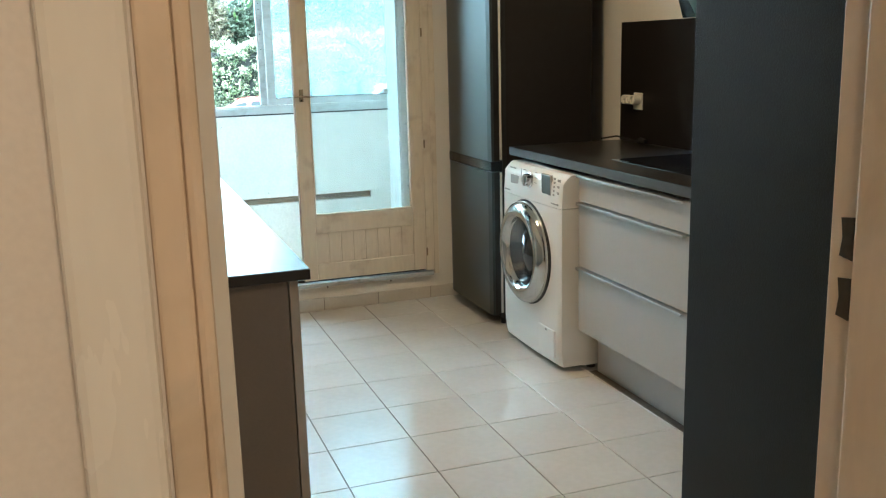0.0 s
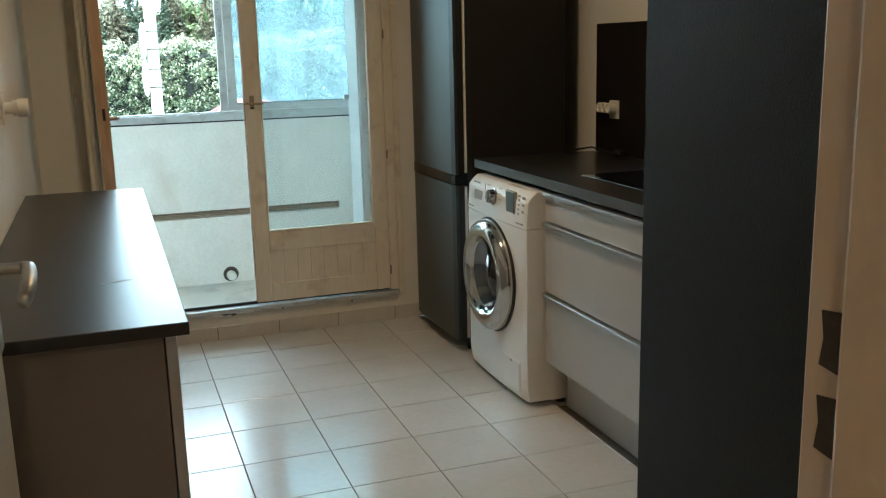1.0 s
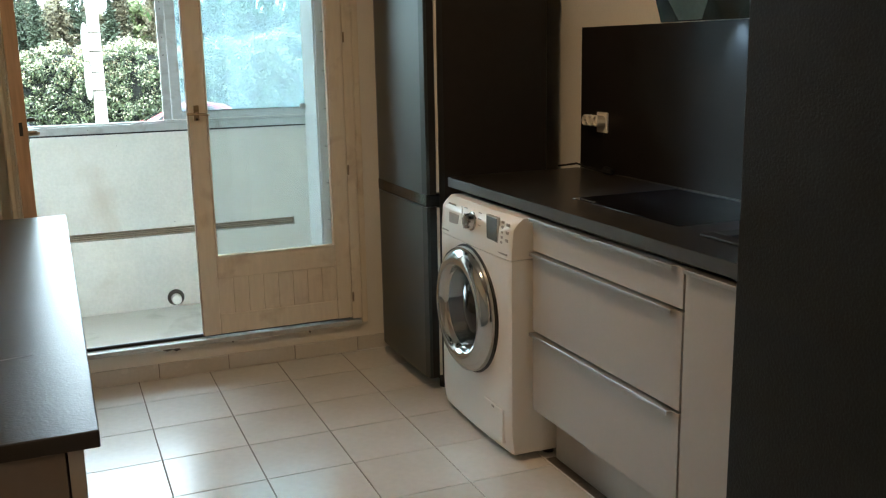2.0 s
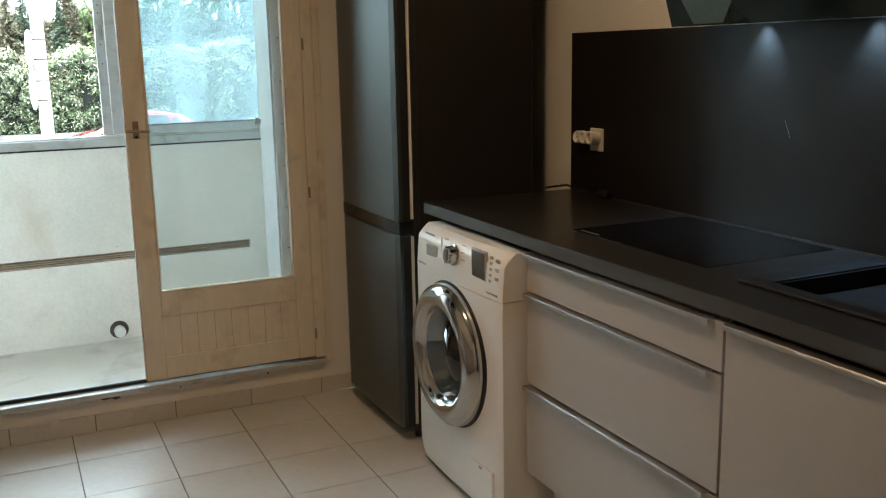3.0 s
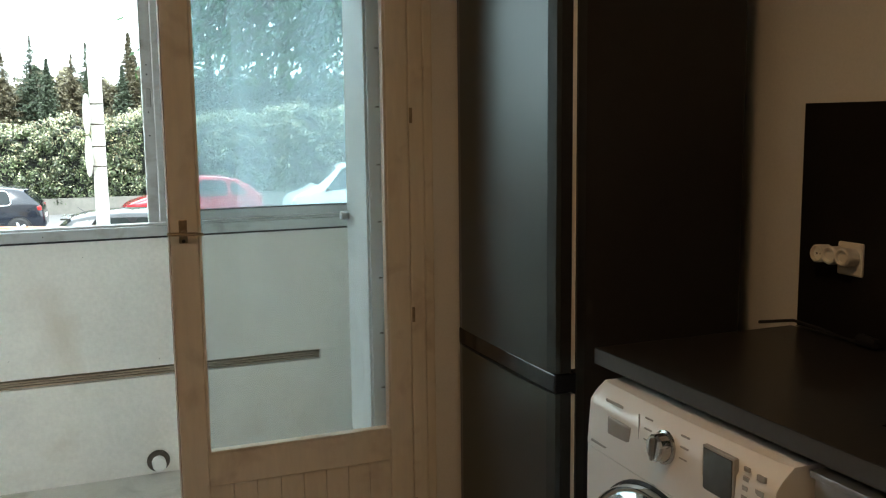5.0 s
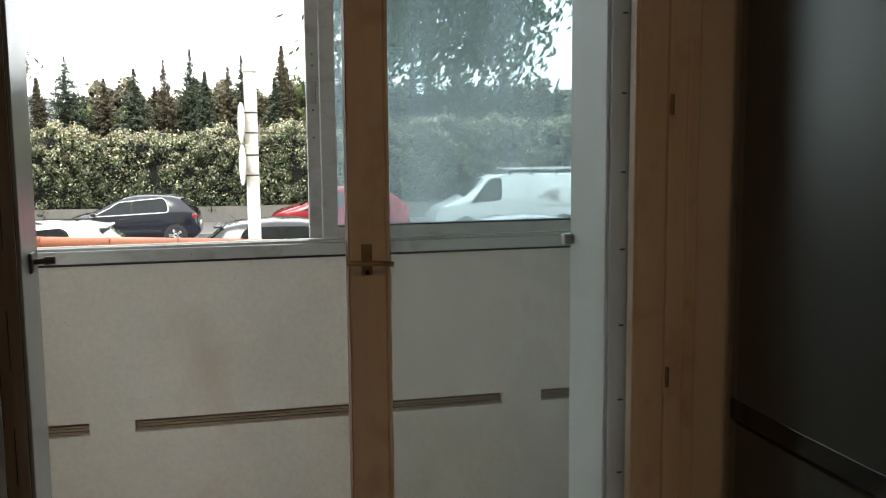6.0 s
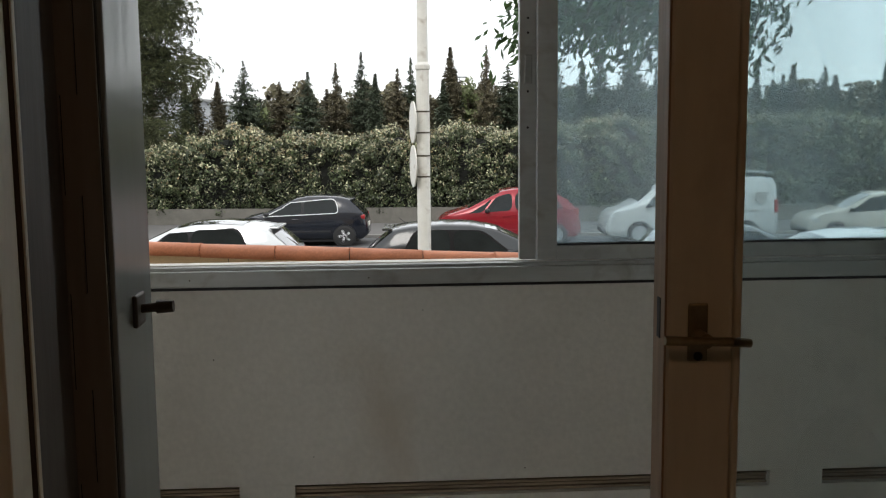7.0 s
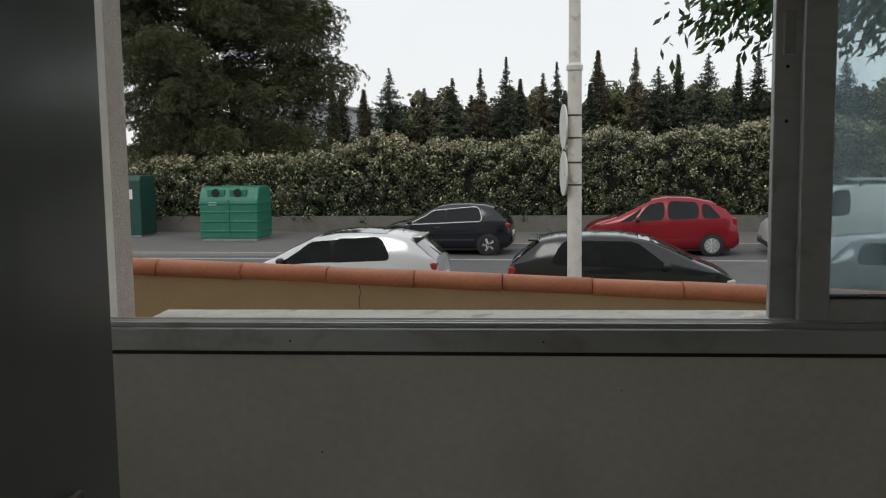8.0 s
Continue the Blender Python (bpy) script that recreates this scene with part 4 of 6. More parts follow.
def fridge_door(z0, z1, label):
    own = bmesh.new()
    n = 18
    f, b = [], []
    for z in (z0, z1):
        rf, rb = [], []
        for i in range(n + 1):
            y = FY0 + (FY1 - FY0) * i / n
            u = abs(2 * i / n - 1)
            rf.append(own.verts.new((2.510 + 0.004 * u ** 2 + 0.006 * u ** 40, y, z)))
            rb.append(own.verts.new((2.560, y, z)))
        f.append(rf)
        b.append(rb)
    for i in range(n):
        own.faces.new((f[0][i], f[0][i + 1], f[1][i + 1], f[1][i]))
        own.faces.new((b[0][i], b[0][i + 1], b[1][i + 1], b[1][i]))
        for k in (0, 1):
            own.faces.new((f[k][i], f[k][i + 1], b[k][i + 1], b[k][i]))
    for i in (0, n):
        own.faces.new((f[0][i], f[1][i], b[1][i], b[0][i]))
    d = part("fridge_door", own, M_STEEL, fridge, label)
    part("door_side", box(2.532, 2.561, FY0 - 0.003, FY0 - 0.0005, z0, z1), M_BLACK, d)
    part("door_gasket", box(2.562, 2.577, FY0 + 0.006, FY1 - 0.006, z0 + 0.006, z1 - 0.006), M_PLASTICWHITE, d, "pale rubber door gasket")
    return d


fridge_door(0.060, 0.784, "lower steel freezer door")
fridge_door(0.836, 1.992, "upper steel fridge door")
part("grip_band", box(2.517, 2.577, FY0 - 0.001, FY1, 0.786, 0.834, 0.003), M_GLOSSBLACK, fridge, "black recessed grip band between the doors")
part("gasket_top", box(2.5775, 2.60, FY0 - 0.0005, FY0 + 0.003, 0.06, 1.99), M_BLACK, fridge)
for x in (2.60, 3.04):
    for y in (FY0 + 0.05, FY1 - 0.05):
        part("foot", cyl((x, y, 0), (x, y, 0.036), 0.018, n=12), M_BLACK, fridge)

# ceiling lights
for nm, x, y in (("ceiling_light", 0.9, 0.1), ("ceiling_light", 1.85, 3.75)):
    c = thing(nm, (x, y, 2.42), "small round warm ceiling light", "lamp", "ceiling lights")
    part("rim", lathe([(0.14, 0.0), (0.15, 0.02), (0.15, 0.095), (0.13, 0.098)], (0, 0, 1), (x, y, 2.42), 28), M_PLASTICWHITE, c)
    part("diffuser", lathe([(0.13, 0.012), (0.132, 0.02), (0.10, 0.06), (0.0, 0.061)], (0, 0, 1), (x, y, 2.42), 28), M_LAMPGLOW, c)


# ---- outside ----
GZ = -1.75
SA = radians(-3.7)
U, V = Vector((math.cos(SA), math.sin(SA), 0)), Vector((-math.sin(SA), math.cos(SA), 0))
K = Vector((0.84, 30.87, 0))


def st(u, v, z=0.0):
    """A place by the street: u along it, v across it from the far kerb."""
    p = K + u * U + v * V
    return Vector((p.x, p.y, z))


def strip(name, v0, v1, z0, z1, material, label, category, u0=-160, u1=160):
    bm = prism([st(u0, v0, z0), st(u1, v0, z0), st(u1, v1, z0), st(u0, v1, z0)], (0, 0, z1 - z0))
    return solid(name, bm, material, label, category, kind="structure")


bm = bmesh.new()
prism([(-900, 7.42, GZ - 0.3), (900, 7.42, GZ - 0.3), (900, 1800, GZ - 0.3), (-900, 1800, GZ - 0.3)], (0, 0, 0.3), bm)
solid("ground", bm, M_GROUND, "dry grassy ground beyond the street", "ground", kind="structure")
strip("road", -10.4, 3.40, GZ, GZ + 0.006, M_ASPHALT, "grey worn asphalt street with a parking bay", "road")
strip("kerb", 0.70, 0.86, GZ, GZ + 0.10, M_KERB, "pale concrete kerb of the wide pavement", "kerb", u1=-4.6)
strip("kerb_bay", 3.40, 3.56, GZ, GZ + 0.10, M_KERB, "pale concrete kerb behind the parking bay", "kerb", u0=-4.6)
strip("kerb_return", 0.86, 3.40, GZ, GZ + 0.10, M_KERB, "short return kerb at the end of the bay", "kerb", u0=-4.75, u1=-4.6)
strip("pavement", 0.86, 7.66, GZ, GZ + 0.085, M_PAVEMENT, "dark asphalt pavement with the containers", "pavement", u1=-4.75)
strip("pavement_bay", 3.56, 7.66, GZ, GZ + 0.085, M_PAVEMENT, "dark asphalt pavement along the hedge", "pavement", u0=-4.75)
strip("pavement_near", -14.5, -10.56, GZ, GZ + 0.085, M_PAVEMENT, "asphalt pavement beside the garden wall", "pavement")
strip("kerb_near", -10.56, -10.4, GZ, GZ + 0.10, M_KERB, "pale concrete kerb", "kerb")
strip("road_line", -0.06, 0.06, GZ + 0.006, GZ + 0.010, M_LINE, "worn white edge line on the road", "road marking")
strip("hedge_wall", 7.67, 7.90, GZ, GZ + 0.64, M_LOWWALL, "low weathered wall at the hedge's foot", "wall")

# garden wall, its top falling gently, with terracotta coping
CL, FALL, CY, CX = 0.366, 0.0462, 9.20, 0.855


def coping_z(x):
    """Height of the coping's crown over x."""
    return 0.848 - FALL * (x - CX)


def wall_run(x0, x1, n0, n1, drop):
    return prism([(x0, CY + n0, GZ), (x1, CY + n0, GZ), (x1, CY + n0, coping_z(x1) - drop), (x0, CY + n0, coping_z(x0) - drop)], (0, n1 - n0, 0))


garden_wall = solid("garden_wall", wall_run(-12, 7.5, -0.035, 0.165, 0.058), M_OCHRE, "ochre rendered garden wall with a terracotta coping", "wall", kind="structure")
bm = bmesh.new()
crack = [(0.620, 0.0), (0.626, -0.035), (0.619, -0.07), (0.624, -0.12), (0.621, -0.20)]
for (xa, za), (xb, zb) in zip(crack, crack[1:]):
    ztop = coping_z(0.62) - 0.062
    prism([(xa, CY - 0.0362, ztop + za), (xa + 0.0035, CY - 0.0362, ztop + za), (xb + 0.003, CY - 0.0362, ztop + zb), (xb, CY - 0.0362, ztop + zb)], (0, 0.0014, 0), bm)
part("crack", bm, M_DARKSTEEL, garden_wall, "fine dark crack")
prof = [(-0.052, -0.064), (-0.064, -0.052), (-0.066, -0.036), (-0.056, -0.016), (-0.036, -0.004), (-0.010, 0.0), (0.040, -0.004), (0.110, -0.022), (0.190, -0.052), (0.185, -0.064)]
cap_meshes = []
for v in range(3):
    bm = bmesh.new()
    ring0 = [bm.verts.new((0.0022, n_, z_ + 0.0015 * math.sin(v * 2 + n_ * 30))) for n_, z_ in prof]
    ring1 = [bm.verts.new((CL - 0.0022, n_, z_ - FALL * CL + 0.0015 * math.sin(v * 3 + n_ * 24))) for n_, z_ in prof]
    for i in range(len(prof)):
        j = (i + 1) % len(prof)
        bm.faces.new((ring0[i], ring0[j], ring1[j], ring1[i]))
    bm.faces.new(ring0)
    bm.faces.new(ring1[::-1])
    cap_meshes.append(link_mesh("coping_tile", bm, M_TERRACOTTA, False))
    for p in cap_meshes[-1].polygons:
        p.use_smooth = len(p.vertices) == 4
for k in range(-32, 18):
    ob = new("coping_tile", cap_meshes[k % 3])
    ob.parent = garden_wall
    x = CX + k * CL
    ob.location = (x, CY + 0.0016 * math.sin(k * 1.7), coping_z(x) + 0.0012 * math.sin(k * 2.3))
bm = prism([(-12, CY - 0.045, coping_z(-12) - 0.060), (7.4, CY - 0.045, coping_z(7.4) - 0.060), (7.4, CY - 0.045, coping_z(7.4) - 0.022), (-12, CY - 0.045, coping_z(-12) - 0.022)], (0, 0.09, 0))
part("mortar_bed", bm, M_GROUT, garden_wall)


# ---- cars ----
def spokes(n, r, w, x0):
    own = bmesh.new()
    for i in range(n):
        a = 2 * math.pi * i / n
        b = box(0.02, r, -w / 2, w / 2, -0.012, 0.012, 0.004, seg=1)
        bmesh.ops.rotate(b, verts=b.verts, cent=(0, 0, 0), matrix=Matrix.Rotation(a, 3, "Z"))
        merge(own, b)
    bmesh.ops.rotate(own, verts=own.verts, cent=(0, 0, 0), matrix=Matrix.Rotation(radians(90), 3, "X"))
    bmesh.ops.translate(own, verts=own.verts, vec=(0, x0, 0))
    return own


def car(label, L, W, top, belt, material, axles, wheel_r, windows, screens, sill=0.20, spoke_n=5, lamp_z=0.72, tail=None, extras=None, category="car", chrome=False, dlo=True):
    """A car along x, its front at +x, standing on z = 0. top and belt: tables of height over the distance from the rear."""
    root = thing("car" if category == "car" else category, (0, 0, 0), label, category, "parked cars")
    n = 56

    def half(x):
        t = abs(2 * x / L - 1)
        return W / 2 * (1 - 0.05 * t ** 3 - 0.13 * t ** 10)

    def section(x):
        w, T = half(x), interp(top, x)
        B = min(interp(belt, x), T - 0.03)
        e = min(1, max(0, min(x, L - x) / 0.16))
        s = sill + (1 - e) * 0.12
        wt = w - 0.03 - 0.30 * max(0, T - B - 0.05) ** 0.9
        return [(w * 0.90, s), (w * 0.975, s + 0.05), (w * (0.985 + 0.015 * e), s + 0.6 * (B - s) * 0.5), (w, s + 0.62 * (B - s)), (w * 0.985, s + 0.8 * (B - s)),
                (w * 0.965, B), (wt, max(B + 0.012, T - 0.055)), (wt * 0.93, T - 0.018), (wt * 0.70, T), (0, T + 0.012)]

    def rounded(poly):
        """Corners of an outline in (x, share of the glass height) turned into short arcs."""
        out = []
        for i, p in enumerate(poly):
            a, b = poly[i - 1], poly[(i + 1) % len(poly)]
            ends = []
            for q in (a, b):
                far = math.hypot(q[0] - p[0], (q[1] - p[1]) * 0.4)
                f = min(0.45, 0.13 / max(far, 0.01))
                ends.append((p[0] + (q[0] - p[0]) * f, p[1] + (q[1] - p[1]) * f))
            for t in (0.0, 0.33, 0.67, 1.0):
                out.append(tuple((1 - t) ** 2 * ends[0][c] + 2 * t * (1 - t) * p[c] + t * t * ends[1][c] for c in (0, 1)))
        return out

    def on_side(x, share, side, lift):
        (ya, za), (yb, zb) = section(x)[5], section(x)[6]
        return Vector((x - L / 2, side * (ya + (yb - ya) * share + lift), za + (zb - za) * share))

    def side_pane(name, poly, side, lift, material):
        own = bmesh.new()
        edge = rounded(poly)
        mx_, ms = sum(p[0] for p in edge) / len(edge), sum(p[1] for p in edge) / len(edge)
        rings = [[own.verts.new(on_side(mx_ + (x - mx_) * f, ms + (h - ms) * f, side, lift)) for x, h in edge] for f in (1.0, 0.7, 0.35)]
        k = len(edge)
        for p, q in zip(rings, rings[1:]):
            for i in range(k):
                own.faces.new((p[i], p[(i + 1) % k], q[(i + 1) % k], q[i]))
        own.faces.new(rings[-1])
        part(name, own, material, root, smooth=True)
        return edge

    def surround(side):
        feet = [w[0] for w in windows] + [w[1] for w in windows]
        heads = [w[2] for w in windows] + [w[3] for w in windows]
        poly = [(min(feet) - 0.04, 0.02), (max(feet) + 0.06, 0.0), (max(heads) + 0.05, 0.97), (min(heads) - 0.04, 0.97)]
        if dlo:
            edge = side_pane("window_surround", poly, side, 0.005, M_GLOSSBLACK)
            if chrome:
                pts = [on_side(x, h, side, 0.012) for x, h in edge]
                part("chrome_trim", tube(pts + pts[:1], 0.013, 6), M_RIM, root, "bright window trim")

    own = bmesh.new()
    rows = []
    for i in range(n + 1):
        x = L * i / n
        sec = section(x)
        ring = [own.verts.new((x - L / 2, y, z)) for y, z in sec] + [own.verts.new((x - L / 2, -y, z)) for y, z in sec[-2::-1]]
        rows.append(ring)
    m = len(rows[0])
    for p, q in zip(rows, rows[1:]):
        for i in range(m):
            own.faces.new((p[i], p[(i + 1) % m], q[(i + 1) % m], q[i]))
    own.faces.new(rows[0])
    own.faces.new(rows[-1][::-1])
    body = part("body", own, material, root, smooth=True)
    part("underbody", box(-L / 2 + 0.25, L / 2 - 0.25, -W / 2 + 0.1, W / 2 - 0.1, 0.14, sill + 0.08), M_BLACK, root)
    for side in (1, -1):
        for x0, x1, x2, x3 in windows:      # foot from x0 to x1, head from x2 to x3
            side_pane("side_window", [(x0, 0.07), (x1, 0.07), (x3, 0.91), (x2, 0.91)], side, 0.010, M_CARGLASS)
        surround(side)
        for ax in axles:
            c = (ax - L / 2, side * (W / 2 - 0.10), wheel_r)
            part("wheel_arch", lathe([(0.02, 0.0), (wheel_r + 0.035, 0.0), (wheel_r + 0.035, 0.104), (wheel_r + 0.03, 0.104), (wheel_r + 0.03, 0.10)], (0, side, 0), c, 32), M_BLACK, body)
            tyre = part("wheel", lathe([(wheel_r * 0.66, 0.112), (wheel_r * 0.70, 0.118), (wheel_r * 0.95, 0.116), (wheel_r, 0.095), (wheel_r, -0.06), (wheel_r * 0.7, -0.07)], (0, side, 0), c, 36), M_TYRE, root, smooth=True)
            rim = lathe([(wheel_r * 0.70, 0.117), (wheel_r * 0.63, 0.119), (wheel_r * 0.60, 0.09), (wheel_r * 0.58, 0.05), (0.0, 0.05)], (0, side, 0), c, 32)
            part("rim", rim, M_BLACK if spoke_n < 8 else M_GALV, tyre)
            sp = spokes(spoke_n, wheel_r * 0.66, 0.075 if spoke_n < 8 else 0.05, 0)
            bmesh.ops.translate(sp, verts=sp.verts, vec=(c[0], c[1] + side * 0.105, c[2]))
            part("spokes", sp, M_RIM, tyre)
        mx = windows[0][1] - 0.12
        part("mirror", box(mx - L / 2 - 0.05, mx - L / 2 + 0.09, side * (W / 2 - 0.02), side * (W / 2 + 0.15), interp(belt, mx) + 0.01, interp(belt, mx) + 0.13, 0.045, seg=3), M_BLACK, root, smooth=True)
        hx = L - 0.20
        part("headlamp", box(hx - L / 2 - 0.16, hx - L / 2 + 0.06, side * (half(hx) - 0.26), side * (half(hx - 0.05) * 0.985 + 0.006), lamp_z - 0.11, lamp_z + 0.0, 0.035, seg=3), M_HEAD, root, "clear headlamp")
        tx0, tx1, tz0, tz1 = tail or (0.06, 0.27, 0.78, 0.92)
        part("tail_lamp", box(tx0 - L / 2, tx1 - L / 2, side * (half(0.12) - 0.22), side * (half(0.2) * 0.965 + 0.006), tz0, tz1, 0.035, seg=3), M_TAIL, root, "red tail lamp")
        part("door_handle", box(windows[0][0] - L / 2 + 0.08, windows[0][0] - L / 2 + 0.26, side * (W / 2 - 0.02), side * (W / 2 + 0.018), interp(belt, 1.8) - 0.14, interp(belt, 1.8) - 0.11, 0.008), material, root)
        part("trim_strip", box(axles[0] - L / 2 + wheel_r + 0.1, axles[1] - L / 2 - wheel_r - 0.1, side * (W / 2 - 0.02), side * (W / 2 + 0.006), 0.42, 0.46, 0.004), M_BLACK if spoke_n < 8 else material, root)
    for name, a, b in screens:
        own = bmesh.new()
        g = []
        for j in range(9):
            x = a + (b - a) * j / 8
            sec = section(x)
            wy = sec[7][0] * (1.02 if name == "rear_window" else 0.97)
            g.append([own.verts.new((x - L / 2, wy * k, sec[8][1] + (0.024 if abs(k) < 0.7 else 0.006) - (0.0 if abs(k) < 0.99 else 0.012))) for k in (-1, -0.7, -0.35, 0, 0.35, 0.7, 1)])
        for j in range(8):
            for i in range(6):
                own.faces.new((g[j][i], g[j][i + 1], g[j + 1][i + 1], g[j + 1][i]))
        part(name, own, M_SCREENGLASS, root, smooth=True)
    part("front_bumper", box(L / 2 - 0.10, L / 2 + 0.012, -W / 2 + 0.22, W / 2 - 0.22, 0.26, 0.42, 0.03), M_BLACK, root)
    part("rear_plate", box(-L / 2 - 0.012, -L / 2 + 0.02, -0.26, 0.26, 0.55, 0.66, 0.006), M_PLASTICWHITE, root)
    if extras:
        extras(root, L, W)
    return root


HATCH_T = [(0, 0.62), (0.03, 0.80), (0.10, 0.96), (0.30, 1.18), (0.52, 1.37), (0.8, 1.43), (1.3, 1.465), (1.8, 1.45), (2.15, 1.38), (2.5, 1.22), (2.95, 0.99), (3.15, 0.94), (3.55, 0.85), (3.82, 0.72), (3.97, 0.48)]
CITY_T = [(0, 0.62), (0.03, 0.82), (0.08, 0.95), (0.30, 1.15), (0.58, 1.38), (0.9, 1.44), (1.5, 1.475), (2.0, 1.46), (2.45, 1.38), (2.85, 1.20), (3.25, 1.00), (3.5, 0.90), (3.8, 0.74), (3.97, 0.48)]
HATCH_B = [(0, 0.98), (0.7, 0.97), (1.5, 0.93), (3.0, 0.88), (3.97, 0.80)]
MPV_T = [(0, 0.6), (0.03, 0.85), (0.14, 1.05), (0.38, 1.32), (0.75, 1.50), (1.3, 1.61), (1.9, 1.63), (2.3, 1.57), (2.75, 1.36), (3.3, 1.08), (3.55, 1.00), (3.95, 0.88), (4.16, 0.74), (4.28, 0.5)]
MPV_B = [(0, 1.05), (0.7, 1.02), (1.8, 0.97), (3.3, 0.92), (4.28, 0.82)]
VAN_T = [(0, 1.75), (0.03, 1.90), (0.12, 1.96), (2.5, 1.98), (3.15, 1.94), (3.45, 1.80), (4.05, 1.30), (4.25, 1.18), (4.75, 0.98), (4.93, 0.80), (5.0, 0.5)]
VAN_B = [(0, 1.18), (3.2, 1.14), (4.1, 1.08), (5.0, 0.9)]


def spoiler(root, L, W):
    part("roof_spoiler", box(-L / 2 + 0.40, -L / 2 + 0.62, -0.46, 0.46, 1.345, 1.385, 0.012), root.children[0].data.materials[0], root)
    part("aerial", cyl((-L / 2 + 0.85, 0, 1.44), (-L / 2 + 0.70, 0, 1.55), 0.008, 0.004, 8), M_BLACK, root)


def van_rack(root, L, W):
    for y in (-0.55, 0.0, 0.55):
        part("rack_bar", box(-L / 2 + 0.15, -L / 2 + 2.75, y - 0.02, y + 0.02, 2.10, 2.14, 0.01), M_GALV, root)
    for x in (0.3, 1.1, 1.9, 2.6):
        part("rack_cross", box(-L / 2 + x - 0.02, -L / 2 + x + 0.02, -0.68, 0.68, 2.06, 2.10, 0.008), M_GALV, root)
        for y in (-0.66, 0.66):
            part("rack_foot", box(-L / 2 + x - 0.04, -L / 2 + x + 0.04, y - 0.03, y + 0.03, 1.94, 2.07, 0.01), M_BLACK, root)
    bm = bmesh.new()
    for k, wd in enumerate((0.48, 0.52, 0.72, 0.42)):
        box(-L / 2 + 1.05, -L / 2 + 1.05 + wd, W / 2 - 0.04, W / 2 + 0.006, 1.50 - 0.11 * k, 1.535 - 0.11 * k, bm=bm)
    box(-L / 2 + 0.5, -L / 2 + 1.7, W / 2 - 0.04, W / 2 + 0.006, 0.98, 1.01, bm=bm)
    part("side_print", bm, M_MARK, root, "faint grey lines of print")
    part("side_emblem", cyl((-L / 2 + 0.55, W / 2 - 0.05, 1.38), (-L / 2 + 0.55, W / 2 + 0.006, 1.38), 0.17, n=24), M_MARK, root)


P_DARK = paint("midnight_blue_car_paint", (0.008, 0.010, 0.016), 0.0, 0.5)
P_RED = paint("red_car_paint", (0.24, 0.010, 0.018))
P_SILVER = paint("silver_white_car_paint", (0.62, 0.64, 0.65))
P_BLACK = paint("black_green_car_paint", (0.007, 0.010, 0.011), 0.0, 0.55)
P_BEIGE = paint("pale_beige_car_paint", (0.44, 0.41, 0.36), 0.0)
P_GREY = paint("dull_grey_car_paint", (0.16, 0.17, 0.18))
P_WHITE = paint("white_car_paint", (0.47, 0.475, 0.47), 0.0)
HW = [(1.70, 2.86, 1.62, 2.22), (0.62, 1.60, 0.72, 1.54)]
HS = [("windscreen", 2.14, 2.93), ("rear_window", 0.13, 0.50)]
SDEG = math.degrees(SA)
SURF = GZ + 0.01


def park(c, x, y, turn, z=SURF, tall=1.0):
    c.matrix_basis = pose(x, y, z, 0, 0, turn) @ Matrix.Diagonal((1, 1, tall, 1))
    return c


HW_DARK = [(1.93, 3.02, 1.90, 2.30), (0.86, 1.86, 0.96, 1.84)]
HW_CITY = [(2.12, 3.16, 2.10, 2.56), (0.96, 2.05, 1.16, 2.03)]
HW_BLACK = [(1.78, 2.92, 1.76, 2.30), (0.84, 1.70, 1.06, 1.68)]
park(car("midnight blue hatchback parked by the far kerb", 3.97, 1.74, HATCH_T, HATCH_B, P_DARK, (0.66, 3.20), 0.30, HW_DARK, HS, extras=spoiler, chrome=True), -1.02, 32.85, SDEG + 180)
park(car("red rounded compact people carrier parked by the kerb", 4.28, 1.76, MPV_T, MPV_B, P_RED, (0.74, 3.46), 0.30,
         [(2.02, 2.84, 2.00, 2.52), (1.08, 1.93, 1.10, 1.92), (0.46, 1.00, 0.80, 1.02), (2.90, 3.34, 2.60, 2.68)], [("windscreen", 2.36, 3.30), ("rear_window", 0.17, 0.62)], spoke_n=9, tail=(0.06, 0.28, 0.86, 1.06), dlo=False), 5.06, 32.45, SDEG + 180)
park(car("white panel van with a roof rack and faded print", 5.0, 1.92, VAN_T, VAN_B, P_WHITE, (0.95, 4.05), 0.33,
         [(2.95, 3.88, 2.90, 3.30)], [("windscreen", 3.42, 4.08)], spoke_n=9, lamp_z=0.85, tail=(-0.01, 0.12, 0.9, 1.3), extras=van_rack, category="van"), 10.42, 32.1, SDEG + 180, tall=0.97)
park(car("small pale beige car facing the van's tail", 3.97, 1.72, HATCH_T, HATCH_B, P_BEIGE, (0.66, 3.20), 0.30, HW, HS), 15.75, 31.6, SDEG + 180)
park(car("silver hatchback parked by the near kerb", 3.97, 1.74, CITY_T, HATCH_B, P_SILVER, (0.66, 3.20), 0.30, HW_CITY, [("windscreen", 2.50, 3.28), ("rear_window", 0.10, 0.56), ("glass_roof", 1.05, 2.35)], extras=spoiler), -2.22, 23.6, SDEG + 180, tall=1.02)
park(car("black hatchback parked by the near kerb behind the pole", 4.15, 1.76, [(x * 4.15 / 3.97, z) for x, z in CITY_T], [(x * 4.15 / 3.97, z) for x, z in HATCH_B], P_BLACK, (0.70, 3.36), 0.30,
         HW_BLACK, [("windscreen", 2.36, 3.28), ("rear_window", 0.10, 0.60)], extras=spoiler), 3.06, 22.7, SDEG, tall=1.02)
